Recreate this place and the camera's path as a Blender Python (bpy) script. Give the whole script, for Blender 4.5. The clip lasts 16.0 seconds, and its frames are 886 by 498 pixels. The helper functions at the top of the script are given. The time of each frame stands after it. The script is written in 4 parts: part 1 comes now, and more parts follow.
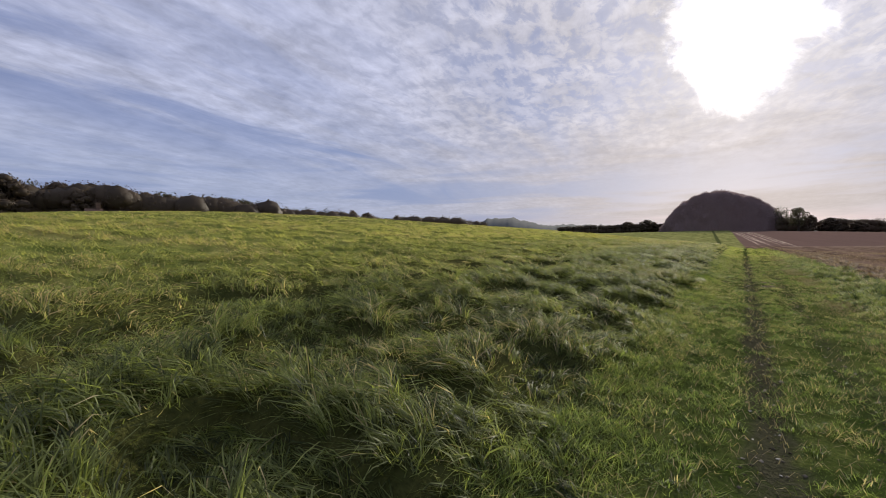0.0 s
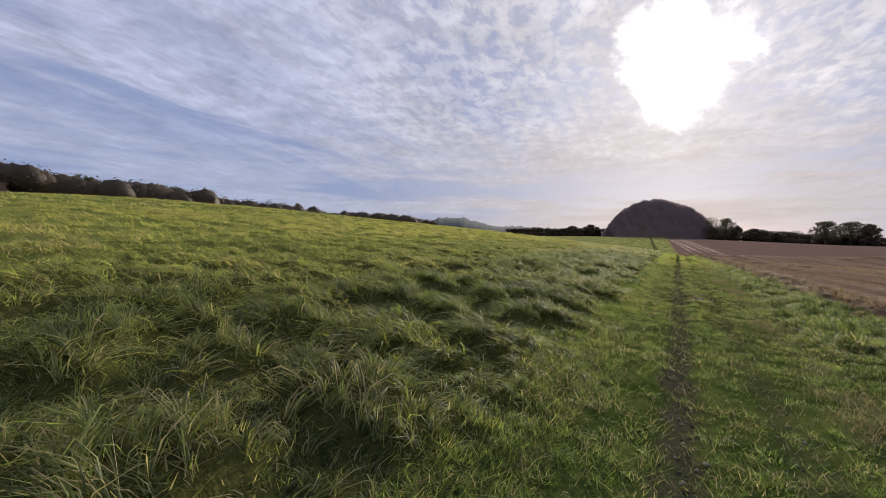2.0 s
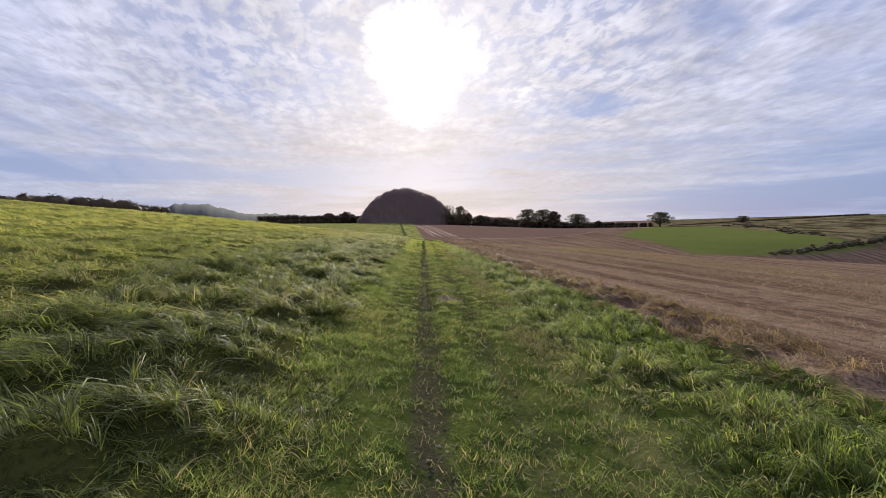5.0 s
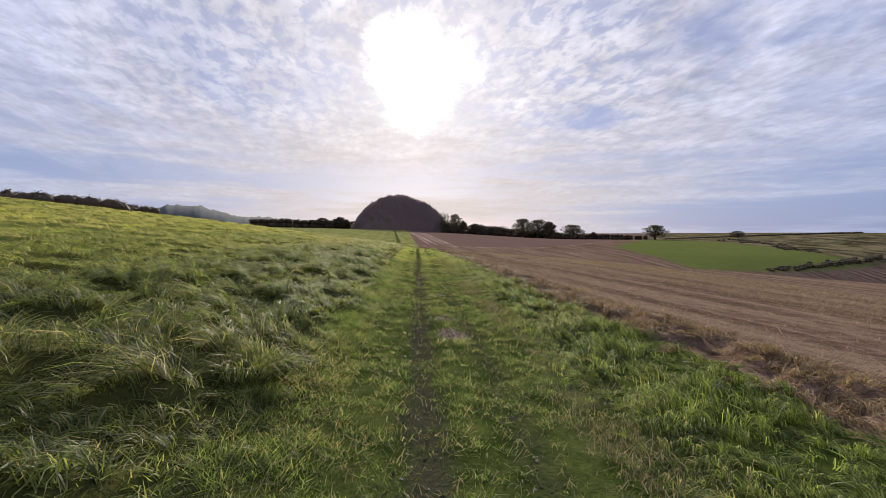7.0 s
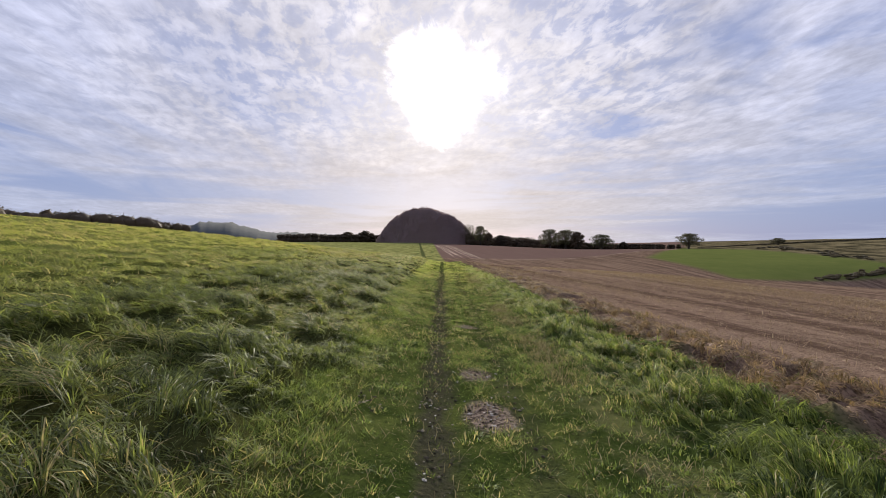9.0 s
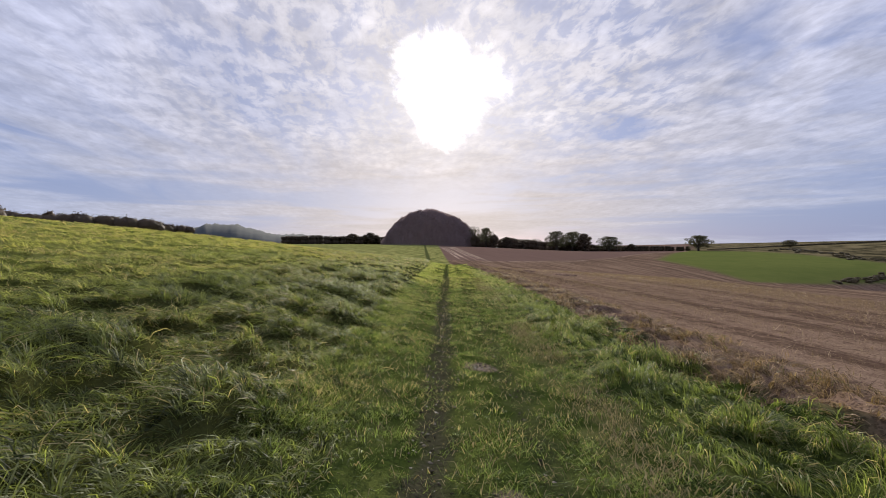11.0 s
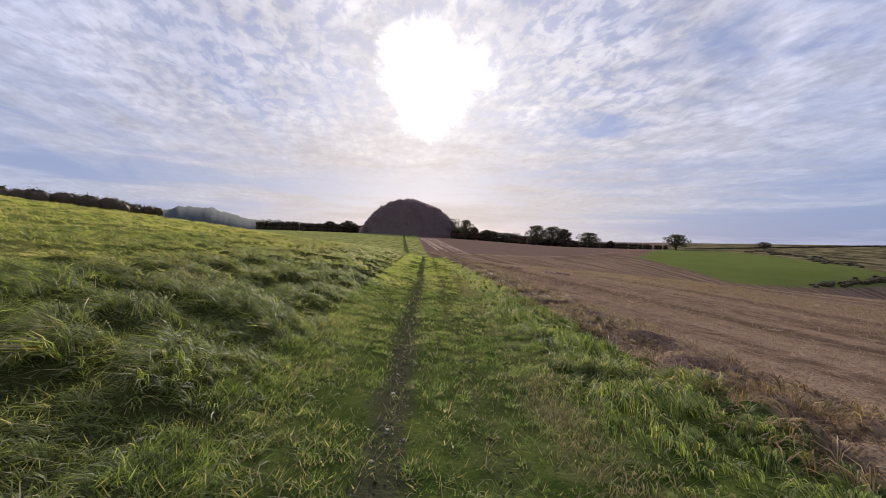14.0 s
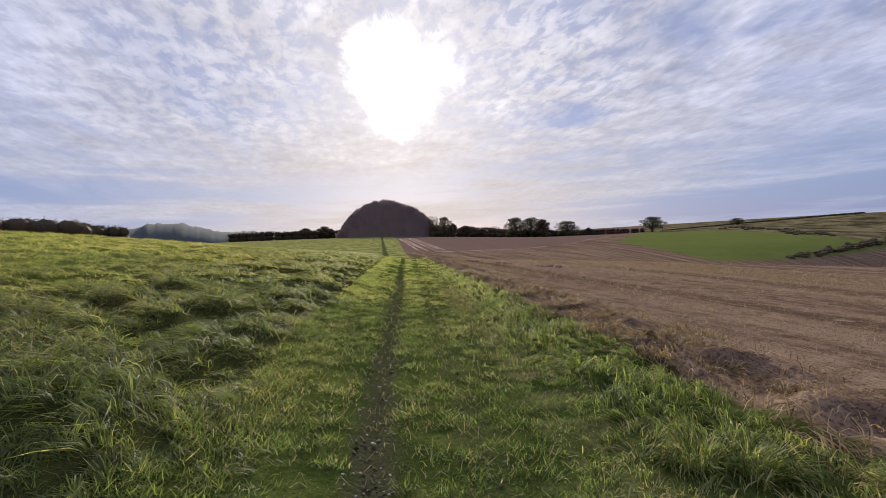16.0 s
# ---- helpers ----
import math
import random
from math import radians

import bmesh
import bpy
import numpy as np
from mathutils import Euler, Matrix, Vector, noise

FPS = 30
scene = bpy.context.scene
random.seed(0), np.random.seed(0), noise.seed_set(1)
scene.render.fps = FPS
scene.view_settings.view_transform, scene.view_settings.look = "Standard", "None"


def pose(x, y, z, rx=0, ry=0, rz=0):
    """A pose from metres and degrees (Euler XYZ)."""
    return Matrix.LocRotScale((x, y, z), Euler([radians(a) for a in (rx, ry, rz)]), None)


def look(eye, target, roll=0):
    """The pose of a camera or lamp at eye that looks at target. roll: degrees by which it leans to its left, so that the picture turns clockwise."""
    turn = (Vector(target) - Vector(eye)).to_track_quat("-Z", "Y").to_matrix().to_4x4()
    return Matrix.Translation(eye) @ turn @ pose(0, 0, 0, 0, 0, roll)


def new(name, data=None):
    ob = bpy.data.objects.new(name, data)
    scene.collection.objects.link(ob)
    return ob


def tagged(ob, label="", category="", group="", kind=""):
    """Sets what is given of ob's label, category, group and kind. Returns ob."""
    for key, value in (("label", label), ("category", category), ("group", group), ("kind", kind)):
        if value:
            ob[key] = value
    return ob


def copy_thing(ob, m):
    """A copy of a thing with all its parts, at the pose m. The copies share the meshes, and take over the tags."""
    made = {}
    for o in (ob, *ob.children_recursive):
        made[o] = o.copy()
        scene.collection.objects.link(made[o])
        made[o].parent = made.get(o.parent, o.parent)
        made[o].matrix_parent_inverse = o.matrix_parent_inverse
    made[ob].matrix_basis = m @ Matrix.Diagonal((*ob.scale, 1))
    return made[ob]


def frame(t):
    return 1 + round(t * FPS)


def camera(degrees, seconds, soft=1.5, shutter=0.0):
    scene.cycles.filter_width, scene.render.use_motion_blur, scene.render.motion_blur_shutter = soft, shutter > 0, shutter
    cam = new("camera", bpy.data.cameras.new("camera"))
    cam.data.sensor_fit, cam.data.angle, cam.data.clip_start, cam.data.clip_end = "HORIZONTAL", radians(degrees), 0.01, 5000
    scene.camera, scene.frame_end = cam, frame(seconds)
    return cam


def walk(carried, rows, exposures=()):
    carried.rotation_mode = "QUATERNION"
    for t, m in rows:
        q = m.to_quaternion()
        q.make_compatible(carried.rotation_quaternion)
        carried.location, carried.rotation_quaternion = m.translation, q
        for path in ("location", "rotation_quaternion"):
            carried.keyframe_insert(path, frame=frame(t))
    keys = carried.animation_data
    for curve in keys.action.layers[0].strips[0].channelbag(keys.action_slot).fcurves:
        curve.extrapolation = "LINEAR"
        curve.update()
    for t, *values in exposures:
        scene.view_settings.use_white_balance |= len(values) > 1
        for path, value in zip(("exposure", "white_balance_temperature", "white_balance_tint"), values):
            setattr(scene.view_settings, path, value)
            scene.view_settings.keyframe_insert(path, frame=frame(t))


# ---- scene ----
cam = camera(88.1, 16.0, soft=0.75)
PATH = [
    (0, (-0.148, 2.035, 1.452), (-1.245, 3.708, 1.422), -1.5),
    (0.5, (-0.052, 2.473, 1.472), (-1.085, 4.185, 1.433), 1.2),
    (1, (-0.058, 3.015, 1.477), (-1.036, 4.759, 1.44), 1.3),
    (1.5, (-0.033, 3.519, 1.447), (-0.976, 5.282, 1.413), 0.4),
    (2, (-0.045, 4.16, 1.447), (-0.956, 5.94, 1.407), 0.4),
    (2.5, (-0.06, 4.729, 1.44), (-0.935, 6.526, 1.373), 0.2),
    (3, (-0.047, 5.444, 1.445), (-0.773, 7.306, 1.376), -0.4),
    (3.5, (-0.085, 6.027, 1.456), (-0.558, 7.969, 1.376), -0.5),
    (4, (-0.008, 6.711, 1.477), (-0.174, 8.702, 1.379), -1.8),
    (4.5, (-0.014, 7.345, 1.492), (0.034, 9.341, 1.39), -1.7),
    (7, (-0.074, 10.743, 1.467), (0.039, 12.739, 1.404), 0.8),
    (7.5, (0.006, 11.374, 1.479), (0.071, 13.372, 1.419), 0.5),
    (8, (0.014, 12.086, 1.503), (0.051, 14.085, 1.462), 0.5),
    (8.5, (0.087, 12.767, 1.503), (0.102, 14.767, 1.487), 0.0),
    (9, (0.062, 13.523, 1.473), (0.064, 15.523, 1.463), -0.1),
    (11.5, (0.104, 17.18, 1.419), (0.081, 19.18, 1.419), -0.1),
    (12, (0.093, 17.92, 1.396), (0.072, 19.92, 1.387), -0.2),
    (12.5, (0.078, 18.512, 1.395), (0.066, 20.512, 1.358), -0.1),
    (13, (0.167, 19.198, 1.405), (0.174, 21.198, 1.369), 0.2),
    (13.5, (0.163, 19.834, 1.412), (0.196, 21.833, 1.376), 1.3),
    (14, (0.252, 20.603, 1.424), (0.321, 22.602, 1.386), 1.8),
    (14.5, (0.211, 21.25, 1.464), (0.309, 23.248, 1.425), 1.7),
    (15, (0.249, 21.981, 1.472), (0.372, 23.977, 1.437), -1.3),
    (15.5, (0.243, 22.579, 1.442), (0.384, 24.574, 1.403), -1.6),
    (16, (0.299, 23.236, 1.432), (0.457, 25.229, 1.386), -2.4),
]
walk(cam, [(t, look(eye, target, roll)) for t, eye, target, roll in PATH],
     exposures=[(0, -0.17), (2, -0.13), (4, 0.10), (7, 0.07), (9, 0.05), (11.5, -0.03), (12.5, 0.0), (16, 0.01)])

# ---------------------------------------------------------------- world, sun
SUN_EL = 19.6


class Graph:
    """Short-hand for building node trees."""

    def __init__(self, tree):
        self.tree = tree
        tree.nodes.clear()

    def node(self, kind, **props):
        n = self.tree.nodes.new(kind)
        for key, value in props.items():
            setattr(n, key, value)
        return n

    def put(self, socket, value):
        if isinstance(value, bpy.types.NodeSocket):
            self.tree.links.new(value, socket)
        elif isinstance(value, tuple) and len(value) == 3 and socket.type == "RGBA":
            socket.default_value = (*value, 1)
        else:
            socket.default_value = value

    def math(self, op, a, b=0.0, c=0.0, clamp=False):
        n = self.node("ShaderNodeMath", operation=op, use_clamp=clamp)
        for s, v in zip(n.inputs, (a, b, c)):
            self.put(s, v)
        return n.outputs[0]

    def step(self, a, b, v):
        n = self.node("ShaderNodeMapRange", interpolation_type="SMOOTHSTEP")
        for s, w in zip(n.inputs, (v, a, b, 0.0, 1.0)):
            self.put(s, w)
        return n.outputs[0]

    def noise(self, vector, scale, detail=3.0, rough=0.55, distortion=0.0):
        n = self.node("ShaderNodeTexNoise")
        if vector is not None:
            self.put(n.inputs["Vector"], vector)
        n.inputs["Scale"].default_value = scale
        n.inputs["Detail"].default_value = detail
        n.inputs["Roughness"].default_value = rough
        n.inputs["Distortion"].default_value = distortion
        return n.outputs[0]

    def mix(self, f, a, b, blend="MIX"):
        n = self.node("ShaderNodeMix", data_type="RGBA", blend_type=blend)
        self.put(n.inputs[0], f)
        self.put(n.inputs[6], a)
        self.put(n.inputs[7], b)
        return n.outputs[2]

    def combine(self, x, y, z):
        n = self.node("ShaderNodeCombineXYZ")
        for s, v in zip(n.inputs, (x, y, z)):
            self.put(s, v)
        return n.outputs[0]

    def split(self, v):
        n = self.node("ShaderNodeSeparateXYZ")
        self.put(n.inputs[0], v)
        return n.outputs


world = bpy.data.worlds.new("sky")
scene.world = world
world.use_nodes = True


def build_sky():
    g = Graph(world.node_tree)
    way = g.node("ShaderNodeTexCoord").outputs["Generated"]
    x, y, z = g.split(way)
    zz = g.math("ADD", g.math("MAXIMUM", z, 0.0), 0.10)
    px, py = g.math("DIVIDE", x, zz), g.math("DIVIDE", y, zz)
    air = g.node("ShaderNodeTexSky", sky_type="NISHITA", sun_disc=False, sun_elevation=radians(SUN_EL), sun_rotation=0.0,
                 air_density=1.0, dust_density=1.2, ozone_density=2.0)
    blue = g.mix(1.0, air.outputs[0], (SKY, SKY, SKY), "MULTIPLY")
    blue = g.mix(0.80, blue, (0.245, 0.31, 0.585))
    # cirrus in long rows that run away a little west of the sun
    c, s = math.cos(radians(-9)), math.sin(radians(-9))
    across = g.math("SUBTRACT", g.math("MULTIPLY", px, c), g.math("MULTIPLY", py, s))
    along = g.math("ADD", g.math("MULTIPLY", px, s), g.math("MULTIPLY", py, c))
    bend = g.math("MULTIPLY", g.noise(g.combine(px, py, 0.0), 0.5, 2.0), 1.1)
    streak = g.noise(g.combine(g.math("MULTIPLY_ADD", across, 1.5, bend), g.math("MULTIPLY", along, 0.30), 3.0), 2.0, 8.0, 0.58, 0.5)
    veil = g.noise(g.combine(g.math("MULTIPLY", across, 1.4), g.math("MULTIPLY", along, 0.5), 7.0), 0.8, 4.0, 0.55, 0.6)
    # mackerel sky round the sun, broader puffs to the east
    flock = g.noise(g.combine(g.math("MULTIPLY", across, 1.25), g.math("MULTIPLY", along, 0.7), 11.0), 11.0, 4.0, 0.60, 0.3)
    puffs = g.noise(g.combine(px, g.math("MULTIPLY", py, 1.0), 19.0), 2.6, 7.0, 0.58, 0.25)
    east = g.step(0.20, 1.05, g.math("MULTIPLY_ADD", veil, 0.8, g.math("SUBTRACT", across, 0.4)))
    mid = g.math("MULTIPLY", g.step(-0.75, -0.25, x), g.math("SUBTRACT", 1.0, g.step(0.30, 0.6, x)))
    left = g.step(0.36, 0.60, g.math("ADD", g.math("MULTIPLY", streak, 0.7), g.math("MULTIPLY", veil, 0.3)))
    right = g.step(0.40, 0.54, g.math("ADD", g.math("MULTIPLY", puffs, 0.75), g.math("MULTIPLY", veil, 0.25)))
    cover = g.math("ADD", g.math("MULTIPLY", g.math("MULTIPLY_ADD", left, 0.55, 0.42), g.math("SUBTRACT", 1.0, east)),
                   g.math("MULTIPLY", g.math("MULTIPLY_ADD", right, 0.42, 0.55), east))
    gaps = g.math("MULTIPLY", g.math("MULTIPLY", g.step(0.54, 0.40, flock), mid), g.step(0.14, 0.30, z))
    # the open lane of blue east of the sun, and a thinner one far to the west
    sway = g.math("MULTIPLY_ADD", puffs, 1.3, g.math("SUBTRACT", across, 0.65))
    lane = g.math("MULTIPLY", g.math("MULTIPLY", g.step(1.05, 1.38, sway), g.step(1.95, 1.50, sway)), g.step(0.42, 0.56, g.noise(g.combine(across, along, 5.0), 1.1, 3.0)))
    sway = g.math("MULTIPLY_ADD", streak, 1.6, across)
    west = g.math("MULTIPLY", g.step(-2.1, -1.7, sway), g.step(-1.15, -1.5, sway))
    holes = g.math("MULTIPLY_ADD", gaps, 0.42, g.math("MULTIPLY_ADD", lane, 0.75, g.math("MULTIPLY", west, 0.42)))
    cover = g.math("SUBTRACT", g.math("MULTIPLY_ADD", cover, 0.80, 0.2), holes, clamp=True)
    # low bands near the horizon
    low = g.noise(g.combine(g.math("MULTIPLY", x, 1.6), g.math("MULTIPLY", y, 1.6), g.math("MULTIPLY", z, 22.0)), 1.5, 4.0, 0.5, 0.3)
    near = g.step(0.22, 0.04, z)
    cover = g.math("ADD", g.math("MULTIPLY", cover, g.math("SUBTRACT", 1.0, near)),
                   g.math("MULTIPLY", g.math("MULTIPLY", g.step(0.40, 0.58, low), 0.90), near))
    # light scattered by the thin cloud round the sun
    sun = (0.0, math.cos(radians(SUN_EL)), math.sin(radians(SUN_EL)))
    dot = g.node("ShaderNodeVectorMath", operation="DOT_PRODUCT")
    g.put(dot.inputs[0], way)
    dot.inputs[1].default_value = sun
    d = g.math("MAXIMUM", dot.outputs["Value"], 0.0)
    torn = g.math("ADD", d, g.math("MULTIPLY", g.math("SUBTRACT", g.noise(way, 8.0, 7.0, 0.66, 0.4), 0.5), 0.030))
    core = g.math("MULTIPLY", g.step(0.9918, 1.0030, torn), 2.0)
    halo = g.math("ADD", g.math("MULTIPLY", g.math("POWER", d, 50.0), 0.14), g.math("MULTIPLY", g.math("POWER", d, 9.0), 0.05))
    tone = g.math("MULTIPLY_ADD", g.noise(g.combine(px, g.math("MULTIPLY", py, 0.95), 31.0), 2.8, 6.0, 0.56, 0.3), 1.15, 0.42)
    tone = g.math("MULTIPLY", tone, g.math("MULTIPLY_ADD", flock, 0.9, 0.55))
    cloud = g.mix(g.math("POWER", d, 7.0), (0.54, 0.57, 0.750), (0.76, 0.715, 0.735))
    cloud = g.mix(1.0, cloud, tone, "MULTIPLY")
    cloud = g.mix(g.math("MULTIPLY", g.step(0.30, 0.03, z), g.math("POWER", d, 5.0)), cloud, (0.74, 0.61, 0.51))
    away = g.math("MULTIPLY", g.step(0.36, 0.06, z), g.math("SUBTRACT", 1.0, g.math("POWER", d, 4.0)))
    cloud = g.mix(g.math("MULTIPLY", away, 0.75), cloud, (0.40, 0.47, 0.66))
    colour = g.mix(cover, blue, cloud)
    glow = g.mix(1.0, (1.0, 0.94, 0.90), g.math("ADD", core, halo), "MULTIPLY")
    colour = g.mix(1.0, colour, glow, "ADD")
    back = g.node("ShaderNodeBackground")
    g.put(back.inputs[0], colour)
    out = g.node("ShaderNodeOutputWorld")
    g.put(out.inputs[0], back.outputs[0])


SKY = 0.09
build_sky()
sun_data = bpy.data.lights.new("sun", "SUN")
sun_data.energy, sun_data.angle, sun_data.color = 5.0, radians(1.5), (1.0, 0.93, 0.80)
sun = new("sun", sun_data)
sun.matrix_world = look((0, 100 * math.cos(radians(SUN_EL)), 100 * math.sin(radians(SUN_EL))), (0, 0, 0))


# ---------------------------------------------------------------- shape of the land
def smooth(a, b, v):
    t = np.clip((np.asarray(v, float) - a) / (b - a), 0, 1)
    return t * t * (3 - 2 * t)


def lattice(x, y, seed=0):
    """Smooth value noise from 0 to 1."""
    x, y = np.asarray(x, float), np.asarray(y, float)
    ix, iy = np.floor(x), np.floor(y)
    fx, fy = x - ix, y - iy
    fx, fy = fx * fx * (3 - 2 * fx), fy * fy * (3 - 2 * fy)

    def corner(i, j):
        v = np.sin((ix + i) * 127.1 + (iy + j) * 311.7 + seed * 74.7) * 43758.5453
        return v - np.floor(v)

    a = corner(0, 0) * (1 - fx) + corner(1, 0) * fx
    b = corner(0, 1) * (1 - fx) + corner(1, 1) * fx
    return a * (1 - fy) + b * fy


def rough(x, y, seed=0, octaves=3):
    total, amp, norm = 0.0, 1.0, 0.0
    for k in range(octaves):
        total = total + amp * lattice(x * 2 ** k, y * 2 ** k, seed + k)
        norm, amp = norm + amp, amp * 0.5
    return total / norm


def field_edge(y):
    """x of the edge between the grass verge and the stubble."""
    y = np.asarray(y, float)
    return 4.6 - 0.05 * np.minimum(y, 60) - 0.03 * np.maximum(y - 60, 0)


def tussocks(x, y):
    """How far a spot of the meadow is raised by a tussock, 0 to 1."""
    n = rough(x * 2.1 + 0.5 * lattice(x * 0.9, y * 0.9, 8), y * 2.3, 3, 2)
    return smooth(0.46, 0.68, n)


def land(x, y):
    x, y = np.asarray(x, float), np.asarray(y, float)
    u = np.maximum(-x, 0)
    v = np.minimum(u, 84.4)
    hill = 0.1351 * v - 0.0008 * v * v - 0.00004 * np.maximum(u - 84.4, 0) ** 2
    z = hill * (1.0539 - 0.765 * smooth(50.8, 69.6, y))
    r = np.maximum(x, 0)
    z = z - 0.0622 * np.minimum(r, 60) * (1 - smooth(120, 230, y))
    z = z - 1.266 * smooth(56.3, 92.1, y) + 4.37 * smooth(76, 345, y) * (1 - 0.72 * smooth(0, 90, x))
    z = z - 11.08 * np.exp(-((x - 129.2) / 52.5) ** 2 - ((y - 106.1) / 30.0) ** 2)
    z = z + 6.354 * smooth(118, 268, x) * smooth(120, 240, y)
    z = z + 13.0 * np.exp(-((x + 12) / 22) ** 2 - ((y - 365) / 20) ** 2)
    z = z + smooth(20, 38, u) * (0.28 * smooth(20, 28, y) * (1 - smooth(38, 50, y)) - 0.75 * (1 - smooth(8, 22, y)))
    return np.maximum(z, -30)


def surface(x, y):
    """The ground with ruts, tussocks and lumps."""
    x, y = np.asarray(x, float), np.asarray(y, float)
    z = land(x, y)
    close = 1 - smooth(50, 75, np.hypot(x, y - 12) * 0.9)
    wob = 0.10 * (lattice(y * 0.35, 0 * y, 5) - 0.5)
    z = z - close * 0.055 * np.exp(-((x - wob) / 0.17) ** 2) - close * 0.025 * np.exp(-((x - 0.78 - wob) / 0.20) ** 2)
    meadow = smooth(0.8, 1.8, -x) * close
    z = z + meadow * ((0.17 - 0.07 * smooth(4.0, 6.5, -x)) * tussocks(x, y) + 0.07 * rough(x * 3.1, y * 3.1, 23, 2) + 0.06 * (rough(x * 0.5, y * 0.5, 21, 2) - 0.5))
    verge = smooth(1.3, 2.0, x) * (1 - smooth(-0.2, 0.6, x - field_edge(y))) * close
    z = z + verge * (0.19 * rough(x * 1.9, y * 1.9, 33, 3) - 0.03)
    litter = smooth(-0.6, 0.2, x - field_edge(y)) * (1 - smooth(1.0, 2.2, x - field_edge(y))) * close
    z = z + litter * (0.21 * smooth(0.42, 0.72, rough(x * 2.3, y * 2.3, 41, 3)) - 0.03)
    return z + close * (0.02 * (lattice(x * 5, y * 5, 55) - 0.5) + 0.025 * (rough(x * 8, y * 8, 57, 2) - 0.5) * smooth(-1.6, -0.9, x) * (1 - smooth(1.2, 1.8, x)))


# ---------------------------------------------------------------- materials
def material(name):
    m = bpy.data.materials.new(name)
    m.use_nodes = True
    return m, Graph(m.node_tree)


def finish(g, shader):
    out = g.node("ShaderNodeOutputMaterial")
    g.put(out.inputs[0], shader)


def principled(g, colour, rough_=0.8, spec=0.3, metal=0.0, normal=None):
    n = g.node("ShaderNodeBsdfPrincipled")
    g.put(n.inputs["Base Color"], colour)
    g.put(n.inputs["Roughness"], rough_)
    n.inputs["Specular IOR Level"].default_value = spec
    n.inputs["Metallic"].default_value = metal
    if normal is not None:
        g.put(n.inputs["Normal"], normal)
    return n.outputs[0]


def bump(g, height, strength, distance):
    n = g.node("ShaderNodeBump")
    n.inputs["Strength"].default_value = strength
    n.inputs["Distance"].default_value = distance
    g.put(n.inputs["Height"], height)
    return n.outputs[0]


def make_ground_material():
    m, g = material("ground_soil_and_turf")
    p = g.node("ShaderNodeNewGeometry").outputs["Position"]
    x, y, z = g.split(p)
    big, mid, fine = g.noise(p, 0.22, 3.0), g.noise(p, 2.2, 4.0), g.noise(p, 24.0, 4.0, 0.65)
    xw = g.math("ADD", x, g.math("MULTIPLY_ADD", mid, 0.5, -0.25))
    far_y = g.math("MAXIMUM", g.math("SUBTRACT", y, 60.0), 0.0)
    edge = g.math("SUBTRACT", g.math("MULTIPLY_ADD", g.math("MINIMUM", y, 60.0), -0.05, 4.6), g.math("MULTIPLY", far_y, 0.03))
    off = g.math("SUBTRACT", xw, edge)
    # meadow
    meadow = g.mix(g.step(0.35, 0.65, mid), (0.12, 0.145, 0.032), (0.235, 0.24, 0.065))
    meadow = g.mix(g.math("MULTIPLY", g.step(0.50, 0.72, big), 0.6), meadow, (0.29, 0.25, 0.09))
    meadow = g.mix(g.math("MULTIPLY", g.step(0.50, 0.30, fine), 0.6), meadow, (0.04, 0.05, 0.015))
    # thatchy soil under the long grass, darkened further for shade between tufts
    rooted_shade = g.math("MULTIPLY", g.step(-9.0, -5.0, x), g.step(60.0, 35.0, y))
    meadow = g.mix(g.math("MULTIPLY", rooted_shade, 0.8), meadow, g.mix(fine, (0.014, 0.016, 0.006), (0.045, 0.044, 0.017)))
    # mown path
    path = g.mix(g.step(0.35, 0.65, mid), (0.036, 0.054, 0.012), (0.088, 0.105, 0.027))
    path = g.mix(g.math("MULTIPLY", g.step(0.62, 0.70, fine), 0.35), path, (0.24, 0.20, 0.11))
    path = g.mix(g.math("MULTIPLY", g.step(0.50, 0.34, fine), 0.65), path, (0.028, 0.038, 0.012))
    on_path = g.step(-1.15, -0.6, xw)
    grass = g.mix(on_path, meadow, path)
    dry = g.math("MULTIPLY", g.step(1.05, 1.4, xw), g.step(2.0, 1.6, xw))
    grass = g.mix(g.math("MULTIPLY", g.math("MULTIPLY", dry, 0.2), g.step(0.38, 0.56, mid)), grass, g.mix(fine, (0.10, 0.085, 0.045), (0.34, 0.275, 0.165)))
    # bare mud in the ruts
    mud = g.mix(fine, (0.020, 0.021, 0.010), (0.088, 0.082, 0.050))
    rut = g.math("MULTIPLY", g.step(0.24, 0.05, g.math("ABSOLUTE", xw)), g.step(0.30, 0.5, g.math("ADD", g.math("MULTIPLY", fine, 0.5), g.math("MULTIPLY", mid, 0.5))))
    rut2 = g.math("MULTIPLY", g.step(0.24, 0.05, g.math("ABSOLUTE", g.math("SUBTRACT", xw, 0.78))), 0.35)
    bare = g.math("MAXIMUM", rut, rut2)
    patch = 0.0
    for cx, cy, rx, ry in ((0.47, 17.58, 0.26, 0.40), (0.49, 22.14, 0.22, 0.22), (0.45, 18.9, 0.2, 0.3)):
        q = g.math("ADD", g.math("POWER", g.math("DIVIDE", g.math("SUBTRACT", x, cx), rx), 2.0),
                   g.math("POWER", g.math("DIVIDE", g.math("SUBTRACT", y, cy), ry), 2.0))
        patch = g.math("MAXIMUM", patch, g.step(1.3, 0.4, g.math("MULTIPLY_ADD", mid, 1.6, g.math("SUBTRACT", q, 0.8))))
    grass = g.mix(g.math("MULTIPLY", bare, g.step(64.0, 18.0, y)), grass, mud)
    grass = g.mix(patch, grass, g.mix(g.step(0.35, 0.65, fine), (0.045, 0.033, 0.025), (0.29, 0.225, 0.175)))
